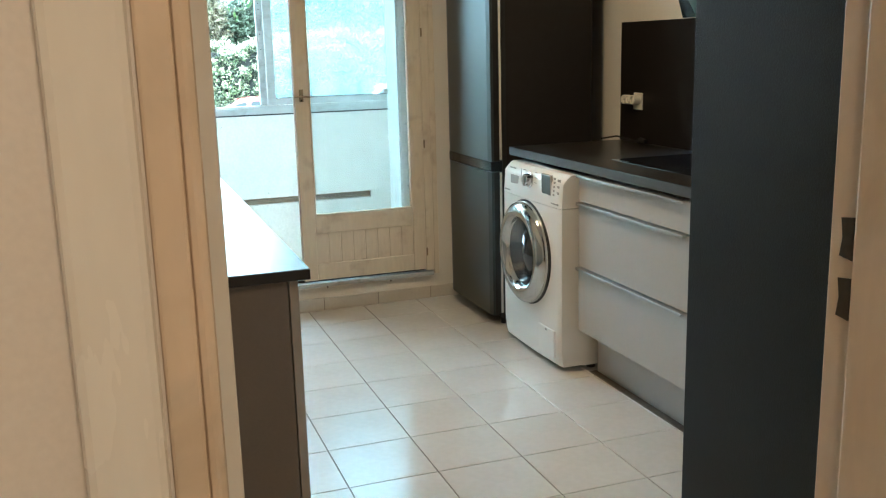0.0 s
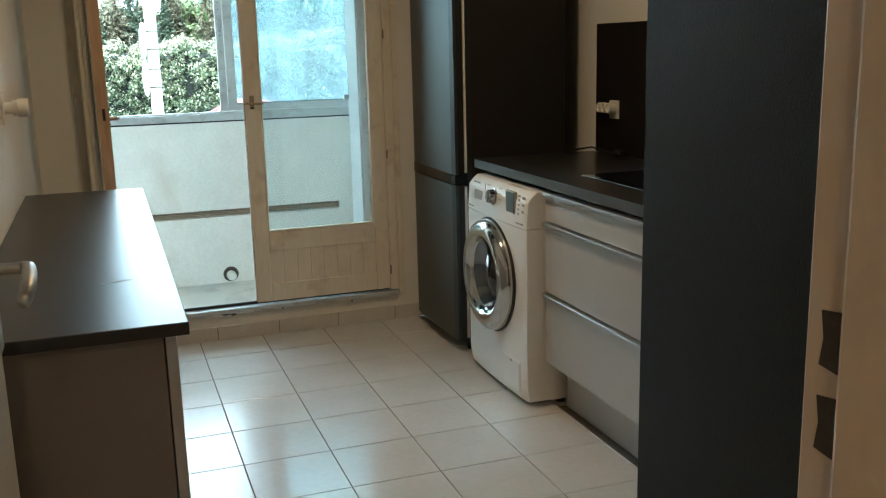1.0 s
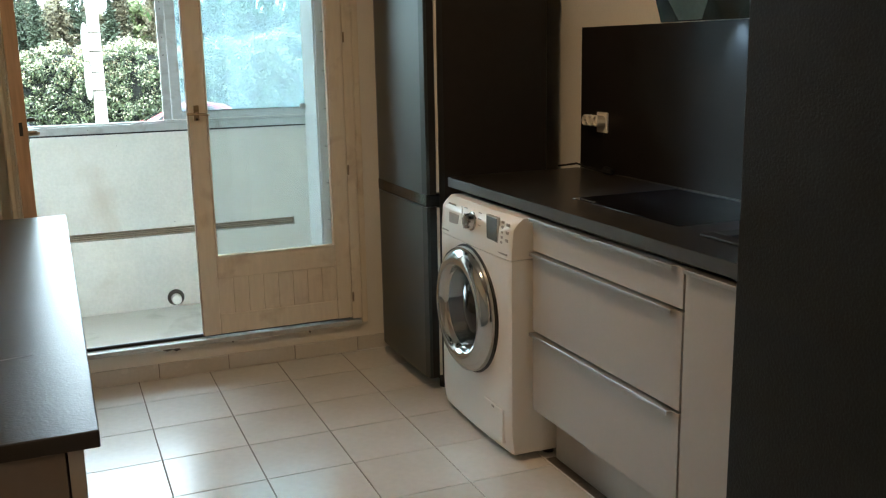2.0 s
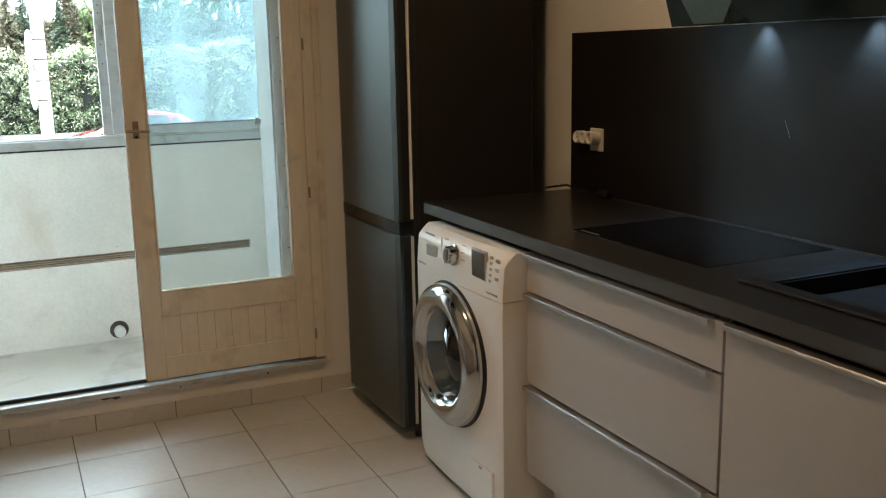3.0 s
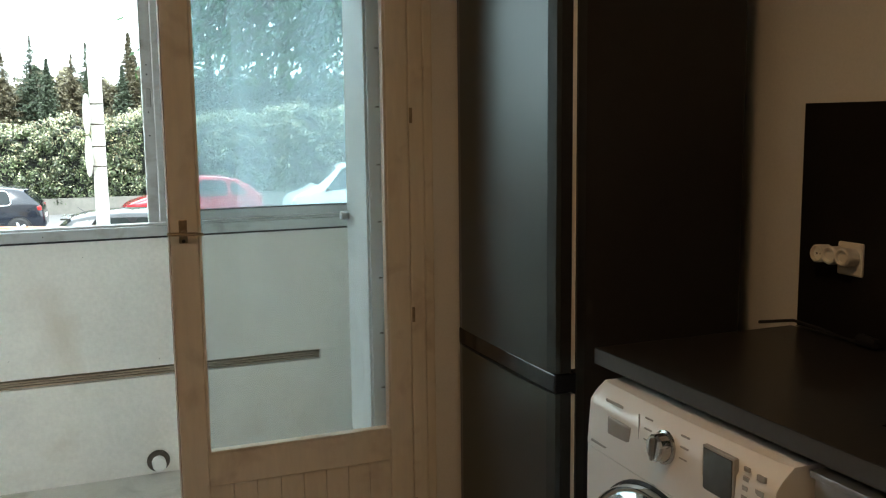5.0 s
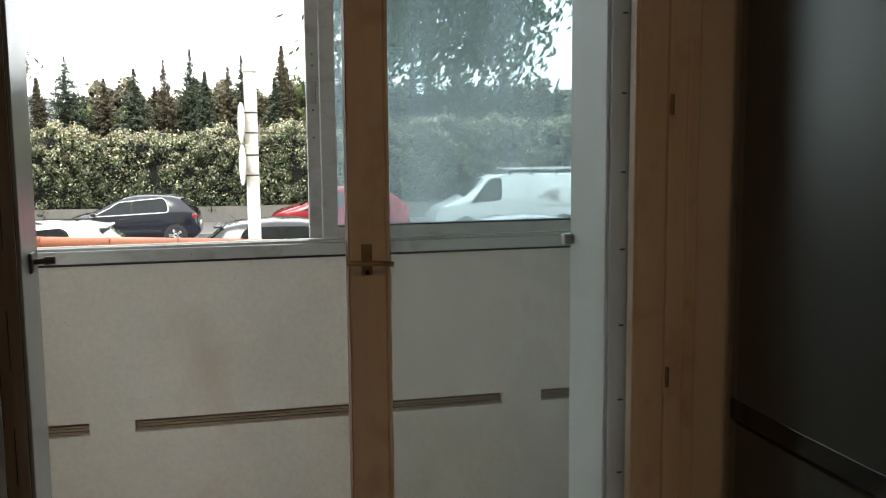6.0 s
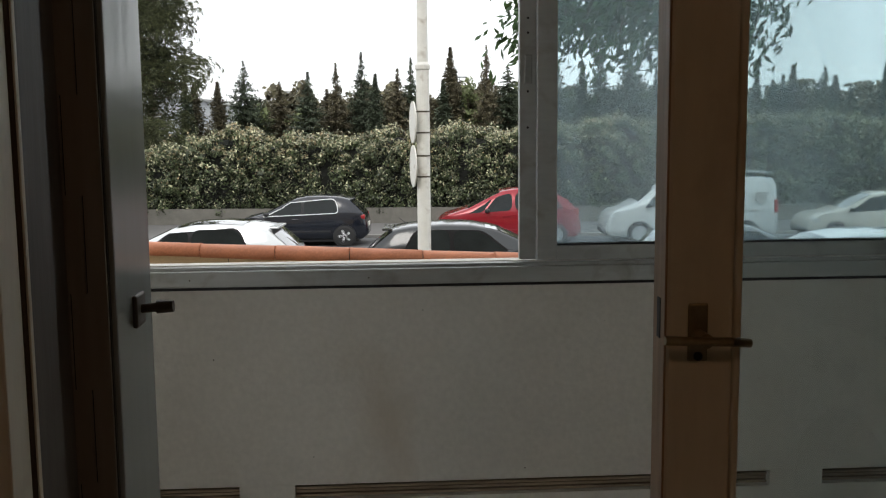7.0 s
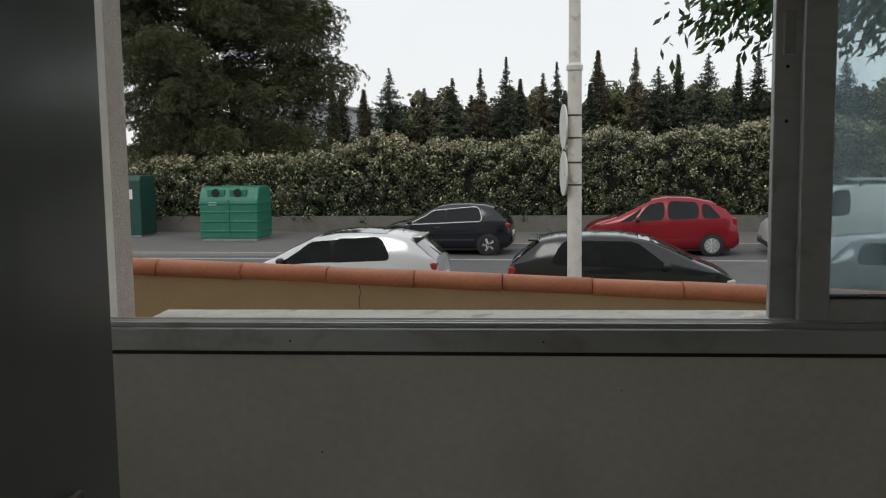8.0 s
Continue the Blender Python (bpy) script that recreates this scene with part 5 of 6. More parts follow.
park(car("dull grey hatchback parked by the near kerb", 3.97, 1.74, HATCH_T, HATCH_B, P_GREY, (0.66, 3.20), 0.30, HW, HS), 8.55, 23.0, SDEG, tall=0.96)
park(car("pale silver car standing beside the dull grey hatchback", 3.97, 1.74, CITY_T, HATCH_B, P_SILVER, (0.66, 3.20), 0.30, HW_CITY, [("windscreen", 2.50, 3.28), ("rear_window", 0.10, 0.56)]), 9.75, 21.0, SDEG + 180, tall=0.96)

# ---- pole with two round signs seen edge on ----
PX, PYY = 2.02, 19.0
pole = thing("street_pole", (PX, PYY, GZ), "weathered white steel pole with two round signs", "pole")
bm = cyl((PX, PYY, GZ), (PX, PYY, 2.45), 0.105, 0.100, 24)
part("shaft", bm, M_POLE, pole, smooth=False)
part("shaft_top", cyl((PX, PYY, 2.45), (PX, PYY, 7.0), 0.086, 0.07, 24), M_POLE, pole)
part("collar", lathe([(0.10, -0.05), (0.118, -0.03), (0.118, 0.03), (0.088, 0.07)], (0, 0, 1), (PX, PYY, 2.45), 24), M_POLE, pole)
for z in (1.62, 0.95):
    s_ = part("road_sign", cyl((PX - 0.150, PYY + 0.03, z), (PX - 0.158, PYY + 0.0292, z), 0.31, n=36), M_GALV, pole, "round sign seen edge on")
    part("sign_rim", lathe([(0.295, 0.0), (0.32, 0.0), (0.32, 0.02), (0.295, 0.02)], (-1, -0.12, 0), (PX - 0.145, PYY + 0.03, z), 36), M_POLE, s_)
    for dz in (-0.16, 0.16):
        part("strap", lathe([(0.104, -0.012), (0.109, -0.01), (0.109, 0.01), (0.104, 0.012)], (0, 0, 1), (PX, PYY, z + dz), 24), M_DARKSTEEL, pole)
        part("bracket", box(PX - 0.14, PX - 0.095, PYY - 0.02, PYY + 0.04, z + dz - 0.015, z + dz + 0.015, 0.004), M_GALV, pole)

# ---- recycling containers ----
SURF2 = GZ + 0.085


def bank(label, u, v, w, d, h, material, group, holes=True):
    root = thing("recycling_container", (0, 0, 0), label, "container", group)
    sec = [(0, 0.08), (0, h * 0.72), (0.05, h * 0.80), (0.22, h * 0.985), (0.30, h), (d - 0.30, h), (d - 0.10, h * 0.93), (d, h * 0.78), (d, 0.08)]
    if not holes:
        sec = [(0, 0.06), (0, h * 0.93), (0.10, h), (d - 0.10, h), (d, h * 0.93), (d, 0.06)]
    bm = prism([(-w / 2, y, z) for y, z in sec], (w, 0, 0))
    bmesh.ops.bevel(bm, geom=bm.edges[:], offset=0.035, segments=2, profile=0.5, affect="EDGES")
    part("shell", bm, material, root)
    part("base", box(-w / 2 + 0.06, w / 2 - 0.06, 0.05, d - 0.05, 0.0, 0.09, 0.01), M_GALV, root)
    if holes:
        for z in (0.30, 0.62, 0.94, 1.22):
            for x0, x1 in ((-w / 2 + 0.02, -0.03), (0.03, w / 2 - 0.02)):
                part("rib", box(x0, x1, -0.030, 0.03, z, z + 0.06, 0.015), material, root)
            part("rib", box(w / 2 - 0.03, w / 2 + 0.030, 0.05, d - 0.05, z, z + 0.06, 0.015), material, root)
        part("mullion", box(-0.035, 0.035, -0.035, 0.03, 0.10, h * 0.76, 0.012), material, root)
        for x in (-w * 0.22, w * 0.16):
            part("hood", box(x - 0.30, x + 0.30, 0.055, 0.25, h * 0.82, h * 0.95, 0.02), material, root)
            part("hole", cyl((x, 0.02, h * 0.885), (x, 0.10, h * 0.89), 0.135, n=24), M_BLACK, root, "dark round drop hole")
        part("sticker", box(-w * 0.34, -w * 0.20, -0.004, 0.01, 0.92 * h * 0.72, h * 0.715), M_PLASTICWHITE, root)
    else:
        part("notice", box(w / 2 - 0.55, w / 2 - 0.30, -0.008, 0.01, h * 0.62, h * 0.78), M_PLASTICWHITE, root, "white paper notice")
    p = st(u, v)
    root.matrix_basis = pose(p.x, p.y, SURF2, 0, 0, SDEG)
    return root


def to_uv(x, y):
    d = Vector((x, y, 0)) - K
    return d.dot(U), d.dot(V)


bu, bv = to_uv(-8.50, 35.66)
bank("green plastic recycling container with two round drop holes", bu, bv, 2.02, 1.4, 1.80, M_BIN, "containers by the hedge")
bu, bv = to_uv(-13.10, 37.3)
bank("tall dark green clothing container with a paper notice", bu, bv, 1.9, 1.2, 2.15, M_BINDARK, "containers by the hedge", holes=False)


# ---- planting ----
rng = np.random.default_rng(7)


def leaf_mesh(name, centres, normals, sizes, material, aspect=0.5, spin=None):
    """Many small diamond leaves in one mesh."""
    c = np.asarray(centres, float)
    k = len(c)
    nrm = np.asarray(normals, float)
    nrm = nrm / (np.linalg.norm(nrm, axis=1)[:, None] + 1e-9)
    ref = rng.normal(size=(k, 3)) if spin is None else np.asarray(spin, float)
    a = np.cross(nrm, ref)
    a = a / (np.linalg.norm(a, axis=1)[:, None] + 1e-9)
    b = np.cross(nrm, a)
    s = np.asarray(sizes, float)[:, None]
    v = np.empty((k, 4, 3))
    v[:, 0], v[:, 1], v[:, 2], v[:, 3] = c - b * s, c + a * s * aspect, c + b * s, c - a * s * aspect
    me = bpy.data.meshes.new(name)
    me.vertices.add(4 * k)
    me.vertices.foreach_set("co", v.reshape(-1))
    me.loops.add(4 * k)
    me.loops.foreach_set("vertex_index", np.arange(4 * k))
    me.polygons.add(k)
    me.polygons.foreach_set("loop_start", np.arange(0, 4 * k, 4))
    me.polygons.foreach_set("loop_total", np.full(k, 4))
    me.materials.append(material)
    me.update()
    me.validate()
    return me


def place_mesh(name, me, parent=None):
    ob = new(name, me)
    ob.parent = parent
    return ob


# hedge: leaves on a lumpy body along the low wall
HU0, HU1, HV0, HV1, HZ0 = -34, 44, 7.86, 10.2, GZ + 0.58


def hedge_top(u):
    rise = 1.50 + 0.032 * np.clip(u, -9, 12) + 0.11 * np.sin(u * 0.9) + 0.10 * np.sin(u * 2.3 + 1) + 0.08 * np.sin(u * 5.1) + 0.26 * np.exp(-((u + 5.9) / 0.8) ** 2)
    low = 0.92 + 0.05 * np.sin(u * 3.1)
    k = np.clip((-u - 7.6) / 0.9, 0, 1)
    return rise * (1 - k) + low * k


hedge = tagged(new("hedge"), "dense clipped hedge with pale variegated leaves", "hedge", kind="stuff")
# inner body painted near-black so gaps between the leaf clumps look shaded
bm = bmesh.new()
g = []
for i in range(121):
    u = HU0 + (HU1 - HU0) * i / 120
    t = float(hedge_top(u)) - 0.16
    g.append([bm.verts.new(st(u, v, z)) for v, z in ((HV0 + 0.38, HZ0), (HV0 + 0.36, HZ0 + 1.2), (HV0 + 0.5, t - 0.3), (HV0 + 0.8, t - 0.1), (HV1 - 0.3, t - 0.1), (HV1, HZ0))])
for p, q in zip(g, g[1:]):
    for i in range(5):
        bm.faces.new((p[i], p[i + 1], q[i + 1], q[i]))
core = new("core", link_mesh("core", bm, M_LEAFSHADE))
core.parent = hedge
nc = 3000
cu = rng.uniform(-24, 27, nc)
ct = hedge_top(cu)
cf = rng.random(nc)
cz = HZ0 + (ct - HZ0) * cf
on_top = rng.random(nc) < 0.24
cz = np.where(on_top, ct - 0.08 + rng.normal(0, 0.06, nc), cz)
cv = HV0 + 0.20 + 0.45 * np.clip((cz - ct + 0.4) / 0.4, 0, 1) ** 2 + np.where(on_top, 0.9 * rng.random(nc), 0) + rng.normal(0, 0.17, nc)
cr = rng.uniform(0.13, 0.34, nc)
tone = np.sin(cu * 0.7 + 1.3) * np.sin(cu * 0.31) > 0.15
# pale young leaves lean upwards, so each clump's top is painted lit
for nm, per, mtl, lean in (("leaves", 44, M_HEDGE, 0.0), ("young_leaves", 24, M_HEDGETIP, 1.2), ("brown_shoots", 14, M_HEDGESHOOT, 1.5)):
    idx = np.repeat(np.arange(nc), per)
    f = np.clip((cz[idx] - HZ0) / (ct[idx] - HZ0), 0, 1)
    if nm == "young_leaves":
        idx = idx[rng.random(len(idx)) < 0.20 + 0.65 * f ** 1.4]
    elif nm == "brown_shoots":
        idx = idx[rng.random(len(idx)) < np.where(tone[idx], 0.95, 0.40) * f ** 2]
    k = len(idx)
    d = rng.normal(size=(k, 3)) + np.array((0, -0.55, lean))
    d /= np.linalg.norm(d, axis=1)[:, None]
    r_ = cr[idx] * rng.uniform(0.70, 1.15, k)
    ctr = np.stack([K.x + cu[idx] * U.x + cv[idx] * V.x, K.y + cu[idx] * U.y + cv[idx] * V.y, cz[idx]], 1)
    pts = ctr + d * r_[:, None]
    shoot = (rng.random(k) < 0.03) & on_top[idx]
    pts[:, 2] += np.where(shoot, rng.uniform(0.05, 0.35, k), 0)
    nrm = d * 0.9 + rng.normal(0, 0.5, (k, 3))
    place_mesh(nm, leaf_mesh(nm, pts, nrm, rng.uniform(0.036, 0.080, k), mtl, 0.44), hedge)


def conifer(name, height, radius, seed, droop, material, label, dense=1.0, sharp=1.0):
    r = np.random.default_rng(seed)
    root = thing(name, (0, 0, 0), label, "tree", "row of conifers")
    part("trunk", cyl((0, 0, 0), (0, 0, height * 0.97), 0.13, 0.012, 8), M_BARK, root)
    pts, nrm, spin, size = [], [], [], []
    nb = int(360 * dense)
    tier = 0.30
    for i in range(nb):
        f = i / nb
        h = 0.10 + 0.20 * f / 0.12 if f < 0.12 else 0.30 + 0.68 * (f - 0.12) / 0.88
        if droop > 0:
            h = min(0.985, (math.floor(h * height / tier) + 0.5 + r.normal(0, 0.42)) * tier / height)
        lean = 1 - h
        L = (radius * lean ** sharp * (0.45 + 0.55 * min(1, lean / 0.26))) * r.uniform(0.55, 1.2) + 0.02
        thin = min(1, 0.25 + lean / 0.28)
        a = r.uniform(0, 2 * math.pi)
        d = np.array((math.cos(a), math.sin(a), 0))
        steps = max(3, int(L / 0.085))
        for j in range(steps):
            t = (j + 0.6) / steps
            p = d * L * t + np.array((0, 0, h * height - droop * L * t + 0.55 * abs(droop) * L * t * t + 0.10 * L * t))
            for q in range(4):
                pts.append(p + r.normal(0, 1, 3) * np.array((0.08, 0.08, 0.055)) * (1.2 - 0.6 * t) * thin)
                nrm.append(np.array((0, 0, 1)) + r.normal(0, 0.6, 3))
                spin.append(np.cross(d, (0, 0, 1)) + r.normal(0, 0.4, 3))
                size.append(r.uniform(0.045, 0.11) * (0.45 + 0.6 * thin))
    crown = place_mesh("crown", leaf_mesh("crown", pts, nrm, size, material, 0.36), root)
    return root


FIRS = [conifer("conifer", 7.5, 2.6, 11, 0.35, M_CONIFER, "dark pointed conifer behind the hedge"),
        conifer("conifer", 7.5, 2.2, 12, 0.5, M_CONIFER2, "brownish pointed conifer behind the hedge"),
        conifer("conifer", 7.5, 3.2, 13, 0.25, M_CONIFER, "broad dark conifer behind the hedge", sharp=0.8)]
CYPS = [conifer("cypress", 7.5, 0.85, 21, -0.9, M_CONIFER, "slender dark cypress behind the hedge", 1.5, 0.85),
        conifer("cypress", 7.5, 1.0, 22, -0.8, M_CONIFER2, "slender cypress behind the hedge", 1.5, 0.8)]
used = set()


def plant(proto, x, y, h, turn, wide=1.0):
    if proto.name not in used:
        used.add(proto.name)
        ob = proto
    else:
        ob = copy_thing(proto, pose(0, 0, 0))
    ob.matrix_basis = pose(x, y, GZ, 0, 0, turn) @ Matrix.Diagonal((wide, wide, h / 7.5, 1))
    return ob


FOREST = [(-8.45, 4.5, 3), (-8.1, 4.45, 4), (-6.74, 4.35, 4), (-5.54, 5.4, 2), (-3.83, 4.4, 1), (-2.29, 4.8, 0), (-0.92, 5.3, 1), (0.36, 5.9, 0), (1.08, 4.7, 3), (2.2, 5.0, 1), (2.9, 5.6, 0), (4.49, 4.4, 3),
          (4.92, 6.1, 4), (5.2, 5.0, 3), (6.68, 6.1, 1), (7.87, 5.2, 2), (8.9, 5.85, 3), (10.15, 5.75, 2), (11.75, 5.3, 3), (12.8, 6.0, 0), (14.04, 6.0, 2), (15.6, 5.0, 0), (17.0, 5.6, 2), (18.6, 4.6, 1),
          (19.9, 4.3, 0), (21.13, 4.85, 3), (21.5, 4.3, 3), (22.37, 4.6, 0), (23.1, 5.2, 4), (24.24, 5.0, 2), (25.2, 4.6, 4), (26.3, 3.9, 0), (27.5, 5.1, 3), (28.4, 4.6, 4), (-10.2, 4.4, 1), (-12.0, 4.8, 0)]
for i, (x, tz, kd) in enumerate(FOREST):
    plant((FIRS + CYPS)[kd], x, 53.0 + 0.7 * math.sin(i * 2.1), tz + 1.75, i * 67, (0.92 + 0.16 * math.sin(i * 1.7)) if kd < 3 else 1.05)
for i in range(30):
    x = -5.2 + i * 1.3 + 0.5 * math.sin(i * 3.3)
    plant(FIRS[(i * 2 + 1) % 3], x, 56.5 + 1.5 * math.sin(i * 1.3), 5.4 + 0.7 * math.sin(i * 2.9), i * 41, 1.3)


def round_tree(x, y, top, radius, seed, material, label):
    """A far broadleaf crown of many overlapping leaf clumps on a forked trunk."""
    r = np.random.default_rng(seed)
    root = thing("broadleaf_tree", (0, 0, 0), label, "tree", "far broadleaf trees")
    h = top - GZ
    own = cyl((0, 0, 0), (0, 0, h * 0.6), 0.16, 0.08, 8)
    for k in range(4):
        a = k * 1.6 + seed
        cyl((0, 0, h * (0.35 + 0.06 * k)), (radius * 0.5 * math.cos(a), radius * 0.5 * math.sin(a), h * (0.6 + 0.07 * k)), 0.06, 0.02, 6, own)
    part("trunk", own, M_BARK, root)
    pts, nrm = [], []
    for k in range(70):
        d = r.normal(size=3)
        d /= np.linalg.norm(d)
        c = np.array((0, 0, h - 0.46 * h)) + d * np.array((radius, radius, 0.42 * h)) * r.uniform(0.55, 0.95)
        q = r.normal(size=(90, 3))
        q /= np.linalg.norm(q, axis=1)[:, None]
        pts.append(c + q * r.uniform(0.22, 0.50) * r.uniform(0.6, 1.1, (90, 1)))
        nrm.append(q + r.normal(0, 0.5, (90, 3)))
    pts, nrm = np.concatenate(pts), np.concatenate(nrm)
    place_mesh("crown", leaf_mesh("crown", pts, nrm, r.uniform(0.07, 0.15, len(pts)), material, 0.55), root)
    root.matrix_basis = pose(x, y, GZ)
    return root


for i, (x, tz, rad, mt) in enumerate(((-0.3, 3.9, 1.5, 0), (1.7, 4.0, 1.4, 0), (-5.0, 3.4, 1.3, 1), (-3.0, 3.3, 1.2, 1), (3.4, 4.3, 1.3, 0), (6.1, 4.65, 1.2, 1), (8.7, 4.95, 1.5, 1), (11.3, 4.4, 1.3, 1), (0.7, 3.95, 1.3, 0), (2.6, 4.1, 1.3, 0), (-1.4, 3.6, 1.3, 0), (4.7, 4.1, 1.2, 0), (7.3, 4.5, 1.3, 0), (10.0, 4.5, 1.3, 0), (13.6, 4.2, 1.4, 1), (16.5, 4.3, 1.5, 1),
                                     (19.2, 4.1, 1.3, 1), (22.0, 3.8, 1.3, 1), (25.4, 3.7, 1.4, 1))):
    round_tree(x, 55.2 + 0.5 * math.sin(i * 2.4), tz, rad, 70 + i, (M_BROWNLEAF, M_OLIVE)[mt], ("brownish rounded tree between the conifers", "olive green rounded tree behind the conifers")[mt])
k = 60000
px = rng.uniform(-26, 36, k)
pz = GZ + 0.2 + (5.5 + 0.4 * np.sin(px * 1.3) + 0.4 * np.sin(px * 3.7)) * rng.random(k) ** 0.55 * np.where(px < -6.0, 0.55, 1.0)
pts = np.stack([px, 58.5 + rng.normal(0, 0.8, k), pz], 1)
tagged(place_mesh("far_shrubs", leaf_mesh("far_shrubs", pts, rng.normal(size=(k, 3)) + np.array((0, -0.6, 0.4)), rng.uniform(0.10, 0.24, k), M_BROWNLEAF, 0.5)), "dense far shrubs and treetops between the conifers", "shrubs", kind="stuff")
# plain slab, its near-black colour paints the shade among far trees
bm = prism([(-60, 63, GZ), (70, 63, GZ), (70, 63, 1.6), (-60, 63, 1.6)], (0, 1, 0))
solid("far_wood", bm, M_LEAFSHADE, "flat slab painted near-black as the shade of far woodland", "woodland", kind="stuff")


def limb(bm, pts, r0, r1):
    for i, (p, q) in enumerate(zip(pts, pts[1:])):
        a, b = r0 + (r1 - r0) * i / (len(pts) - 1), r0 + (r1 - r0) * (i + 1) / (len(pts) - 1)
        cyl(p, q, a, b, 8, bm)


# large spreading pine beside the containers
base = Vector((-12.6, 44.0, GZ))
pine = thing("pine_tree", tuple(base), "large spreading pine with dense rounded needle masses", "tree")
bm = bmesh.new()
limb(bm, [base, base + Vector((0.1, 0, 1.8)), base + Vector((0.4, -0.1, 4.5)), base + Vector((0.2, 0, 9.5))], 0.34, 0.10)
part("trunk", bm, M_BARK, pine)
rp = np.random.default_rng(31)
pts, nrm, spin, size = [], [], [], []


def needle_pad(c, rx, rz, tufts):
    """A rounded mass of needle tufts, fullest on its upper side."""
    q = rp.normal(size=(tufts, 3)) + np.array((0, -0.15, 0.45))
    q /= np.linalg.norm(q, axis=1)[:, None]
    p = np.array(c) + q * np.array((rx, rx, rz)) * rp.uniform(0.55, 1.0, (tufts, 1))
    out = np.repeat(q + np.array((0, 0, 0.35)), 9, 0) + rp.normal(0, 0.55, (tufts * 9, 3))
    out /= np.linalg.norm(out, axis=1)[:, None]
    side = np.cross(out, rp.normal(0, 1, (tufts * 9, 3)))
    ln = rp.uniform(0.07, 0.13, tufts * 9)
    pts.append(np.repeat(p, 9, 0) + out * ln[:, None])
    nrm.append(side)
    spin.append(np.cross(out, side))
    size.append(ln)


for i in range(96):
    h = 2.4 + 8.4 * (i / 96) ** 1.05
    a = rp.uniform(0, 2 * math.pi) if i % 3 else rp.uniform(-1.9, 0.5)
    reach = 6.3 * math.sqrt(max(0.05, 1 - ((h - 5.6) / 6.2) ** 2)) * rp.uniform(0.80, 1.04)
    d = Vector((math.cos(a), 0.6 * math.sin(a), 0))
    lift = 0.9 if h > 4.5 else 0.1
    bend = [base + Vector((0.2, 0, h)) + d * (reach * t) + Vector((0, 0, lift * t - 0.9 * t * t + rp.normal(0, 0.08))) for t in (0.0, 0.35, 0.7, 1.0)]
    own = bmesh.new()
    limb(own, bend, 0.075, 0.015)
    part("limb", own, M_BARK, pine)
    for t in ((0.30, 0.48, 0.66, 0.82, 0.98) if h > 3.6 else (0.55, 0.80, 1.0)):
        k0 = min(2, int(t * 3))
        c = bend[k0].lerp(bend[k0 + 1], min(1.05, t * 3 - k0)) + Vector((rp.normal(0, 0.18), rp.normal(0, 0.18), 0.12))
        needle_pad(c, rp.uniform(0.65, 1.15), rp.uniform(0.45, 0.85), 150 if h > 3.6 else 80)
me = leaf_mesh("crown", np.concatenate(pts) - np.array(base), np.concatenate(nrm), np.concatenate(size), M_PINE, 0.11, np.concatenate(spin))
place_mesh("crown", me, pine)

# broadleaf tree whose hanging branches reach in front of the window
tree = thing("broadleaf_tree", (7.6, 12.6, GZ), "green broadleaf tree with hanging leafy branches", "tree")
bm = bmesh.new()
tb = Vector((7.6, 12.6, GZ))
limb(bm, [tb, tb + Vector((0, 0, 2.2)), tb + Vector((-0.2, -0.1, 4.2)), tb + Vector((-0.4, -0.2, 6.8))], 0.20, 0.08)
part("trunk", bm, M_BARK, tree)
rt = np.random.default_rng(5)
pts, nrm, spin, size = [], [], [], []
for i in range(50):
    t0 = i / 49
    tip = Vector((2.22 + (1.28 * t0 / 0.7 if t0 < 0.7 else 2.4 + 6 * (t0 - 0.7)) + rt.normal(0, 0.05), 9.6 + 0.5 * rt.random() + 1.2 * max(0, t0 - 0.6), 1.75 + 0.24 * rt.random() ** 1.3 + 0.16 * abs(math.sin(i * 1.9))))
    start = tb + Vector((-0.2, -0.1, 4.4 + 1.2 * rt.random()))
    mid = start.lerp(tip, 0.55) + Vector((0, 0, 0.9))
    ctl = [start, mid, tip + Vector((0.15, 0.05, 0.55)), tip]
    own = bmesh.new()
    limb(own, ctl, 0.035, 0.004)
    part("branch", own, M_BARK, tree)
    for j in range(105):
        t = 0.50 + 0.50 * rt.random()
        k0 = min(2, int(t * 3))
        c = ctl[k0].lerp(ctl[k0 + 1], t * 3 - k0)
        c = np.array(c) + rt.normal(0, 0.13, 3) * (1.6 - t)
        for q in range(3):
            pts.append(c + rt.normal(0, 0.045, 3) - np.array((0, 0, 0.04)))
            nrm.append(rt.normal(0, 0.7, 3) + np.array((0, -0.7, 0.3)))
            spin.append(np.array((0.55, 0, 1)) + rt.normal(0, 0.45, 3))
            size.append(rt.uniform(0.024, 0.044))
place_mesh("crown", leaf_mesh("crown", np.array(pts) - np.array(tb), nrm, size, M_LEAF, 0.36, spin), tree)

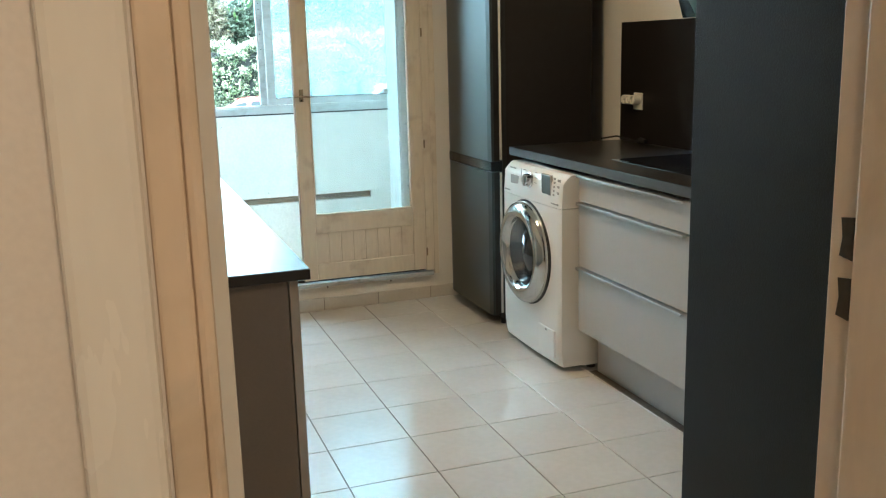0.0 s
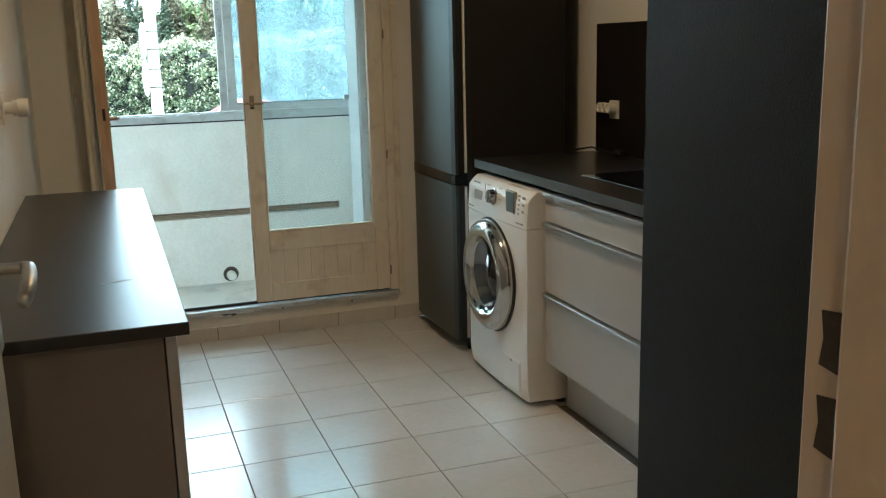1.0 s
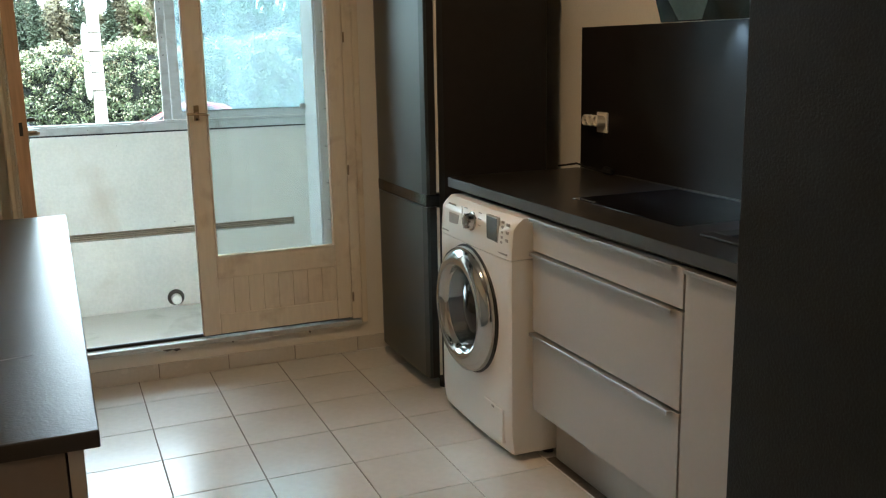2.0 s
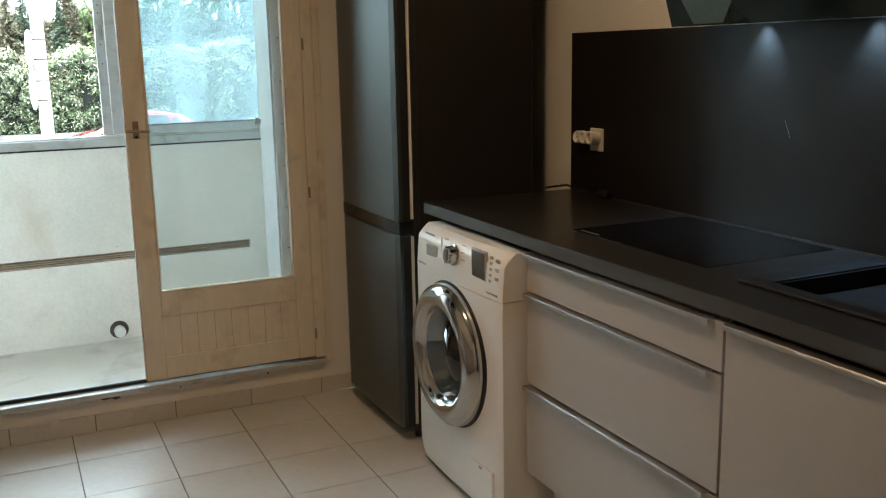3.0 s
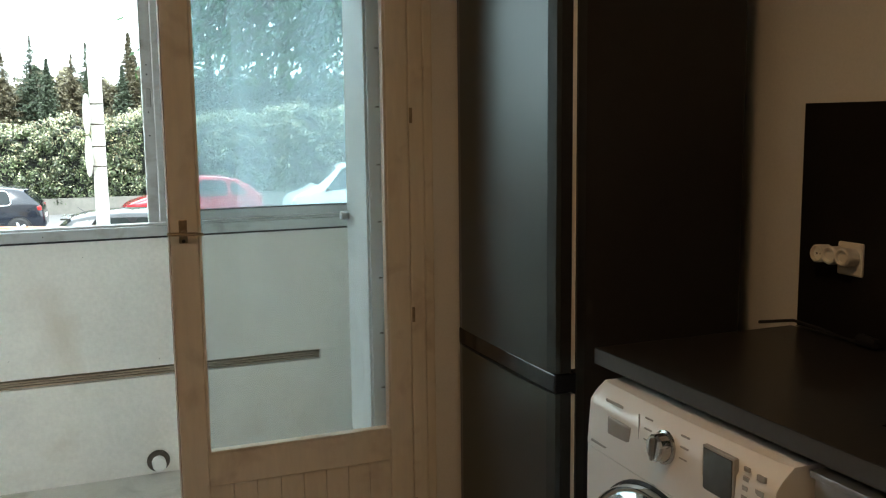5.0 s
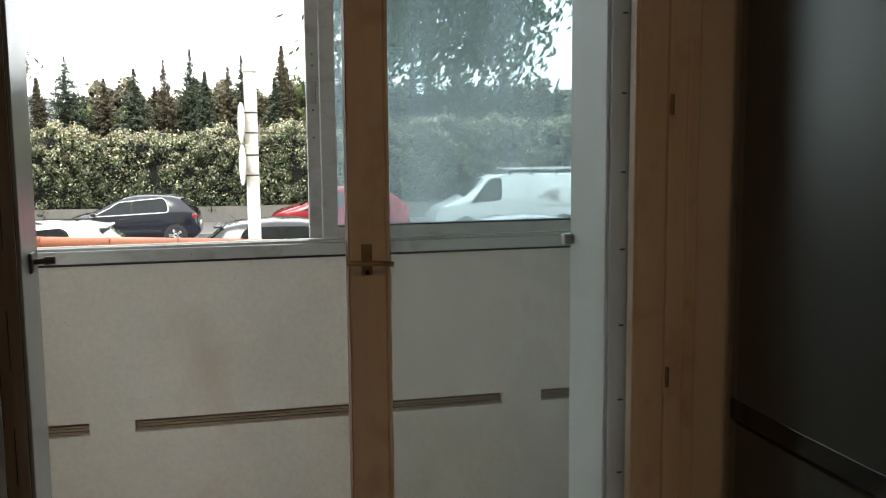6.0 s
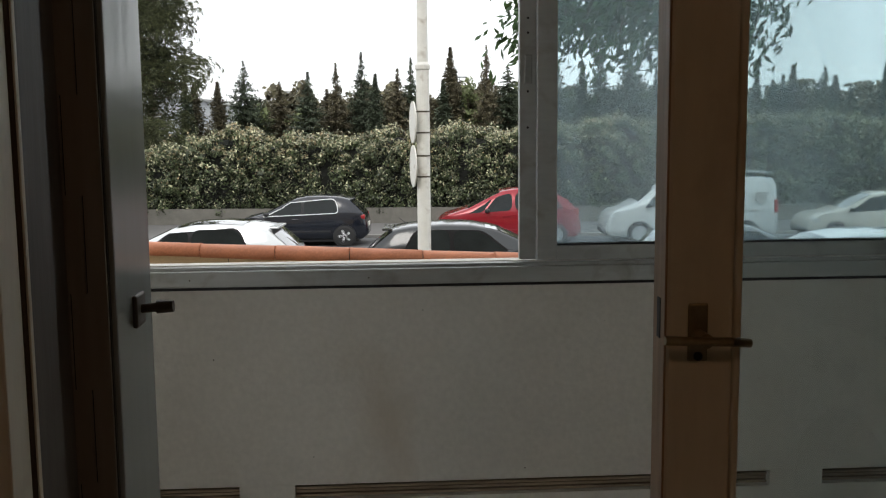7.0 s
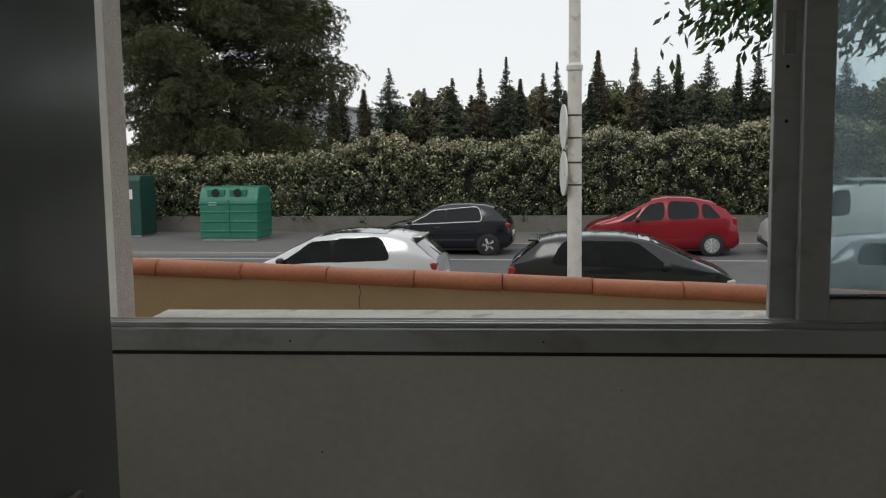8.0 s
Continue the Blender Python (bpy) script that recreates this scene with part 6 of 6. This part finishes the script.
# far hall and lamp posts
hall = thing("far_building", (-8.5, 68, GZ), "pale grey clad hall beyond the trees", "building")
part("wall", prism([(-18, 68, GZ), (-9.3, 68, GZ), (-9.3, 68, 3.8), (-18, 68, 4.9)], (0, 12, 0)), M_CLAD, hall)
part("roof", prism([(-18.3, 67.7, 4.94), (-9.0, 67.7, 3.77), (-9.0, 67.7, 3.93), (-18.3, 67.7, 5.10)], (0, 12.6, 0)), M_GALV, hall)
for x, y, h in ((-3.9, 60.4, 4.1), (6.0, 60.4, 4.9)):
    lp = thing("street_lamp", (x, y, GZ), "thin grey lamp post with a flat head", "street lamp", "far street lamps")
    part("post", cyl((x, y, GZ), (x, y, h), 0.06, 0.04, 10), M_GALV, lp)
    part("lamp_head", box(x - 0.42, x + 0.42, y - 0.1, y + 0.1, h, h + 0.09, 0.03), M_GALV, lp)


# ---- floor and skirting tiles ----
bm = box(-TILE / 2 + 0.0018, TILE / 2 - 0.0018, -TILE / 2 + 0.0018, TILE / 2 - 0.0018, -0.008, 0.0, 0.0012, seg=1)
tile_mesh = link_mesh("tile", bm, M_TILE)
TX, TY = 2.02, 4.316


def floor_piece(x0, x1, y0, y1):
    if x1 - x0 < 0.012 or y1 - y0 < 0.012:
        return
    full = x1 - x0 > TILE - 0.001 and y1 - y0 > TILE - 0.001
    if full:
        ob = new("tile", tile_mesh)
        ob.location = ((x0 + x1) / 2, (y0 + y1) / 2, 0)
    else:
        ob = new("tile", link_mesh("tile", box(x0 + 0.0018, x1 - 0.0018, y0 + 0.0018, y1 - 0.0018, -0.008, 0.0, 0.0012, seg=1), M_TILE))
    ob.parent = floor


for i in range(-12, 6):
    for j in range(-20, 6):
        x0, y0 = TX + i * TILE, TY + j * TILE
        x1, y1 = x0 + TILE, y0 + TILE
        if y1 > 1.5:
            floor_piece(max(x0, WX0), min(x1, WX1), max(y0, 1.50), min(y1, WY1 - 0.009))
        elif x1 < 2.2 and x0 > -0.6 and y0 > -1.6:
            floor_piece(x0, x1, y0, y1)
part("gap_strip", box(2.640, 2.676, 3.25, 4.06, -0.003, 0.0012), M_GROUT, floor, "dark strip on the floor along the plinth")
skirting = solid("baseboard", box(WX0, 2.5, WY1 - 0.006, WY1 - 0.001, 0.001, 0.068), M_GROUT, "cream skirting tiles below the balcony door", "skirting", kind="structure")
for k in range(-4, 4):
    x0, x1 = 2.105 - 0.3055 * (k + 1), 2.105 - 0.3055 * k
    x0, x1 = max(x0, WX0 + 0.002), min(x1, 2.98)
    if x1 - x0 > 0.02:
        ob = new("tile", link_mesh("tile", box(x0 + 0.0015, x1 - 0.0015, WY1 - 0.0135, WY1 - 0.004, 0.0015, 0.070, 0.0015, seg=1), M_SKIRT))
        ob.parent = skirting
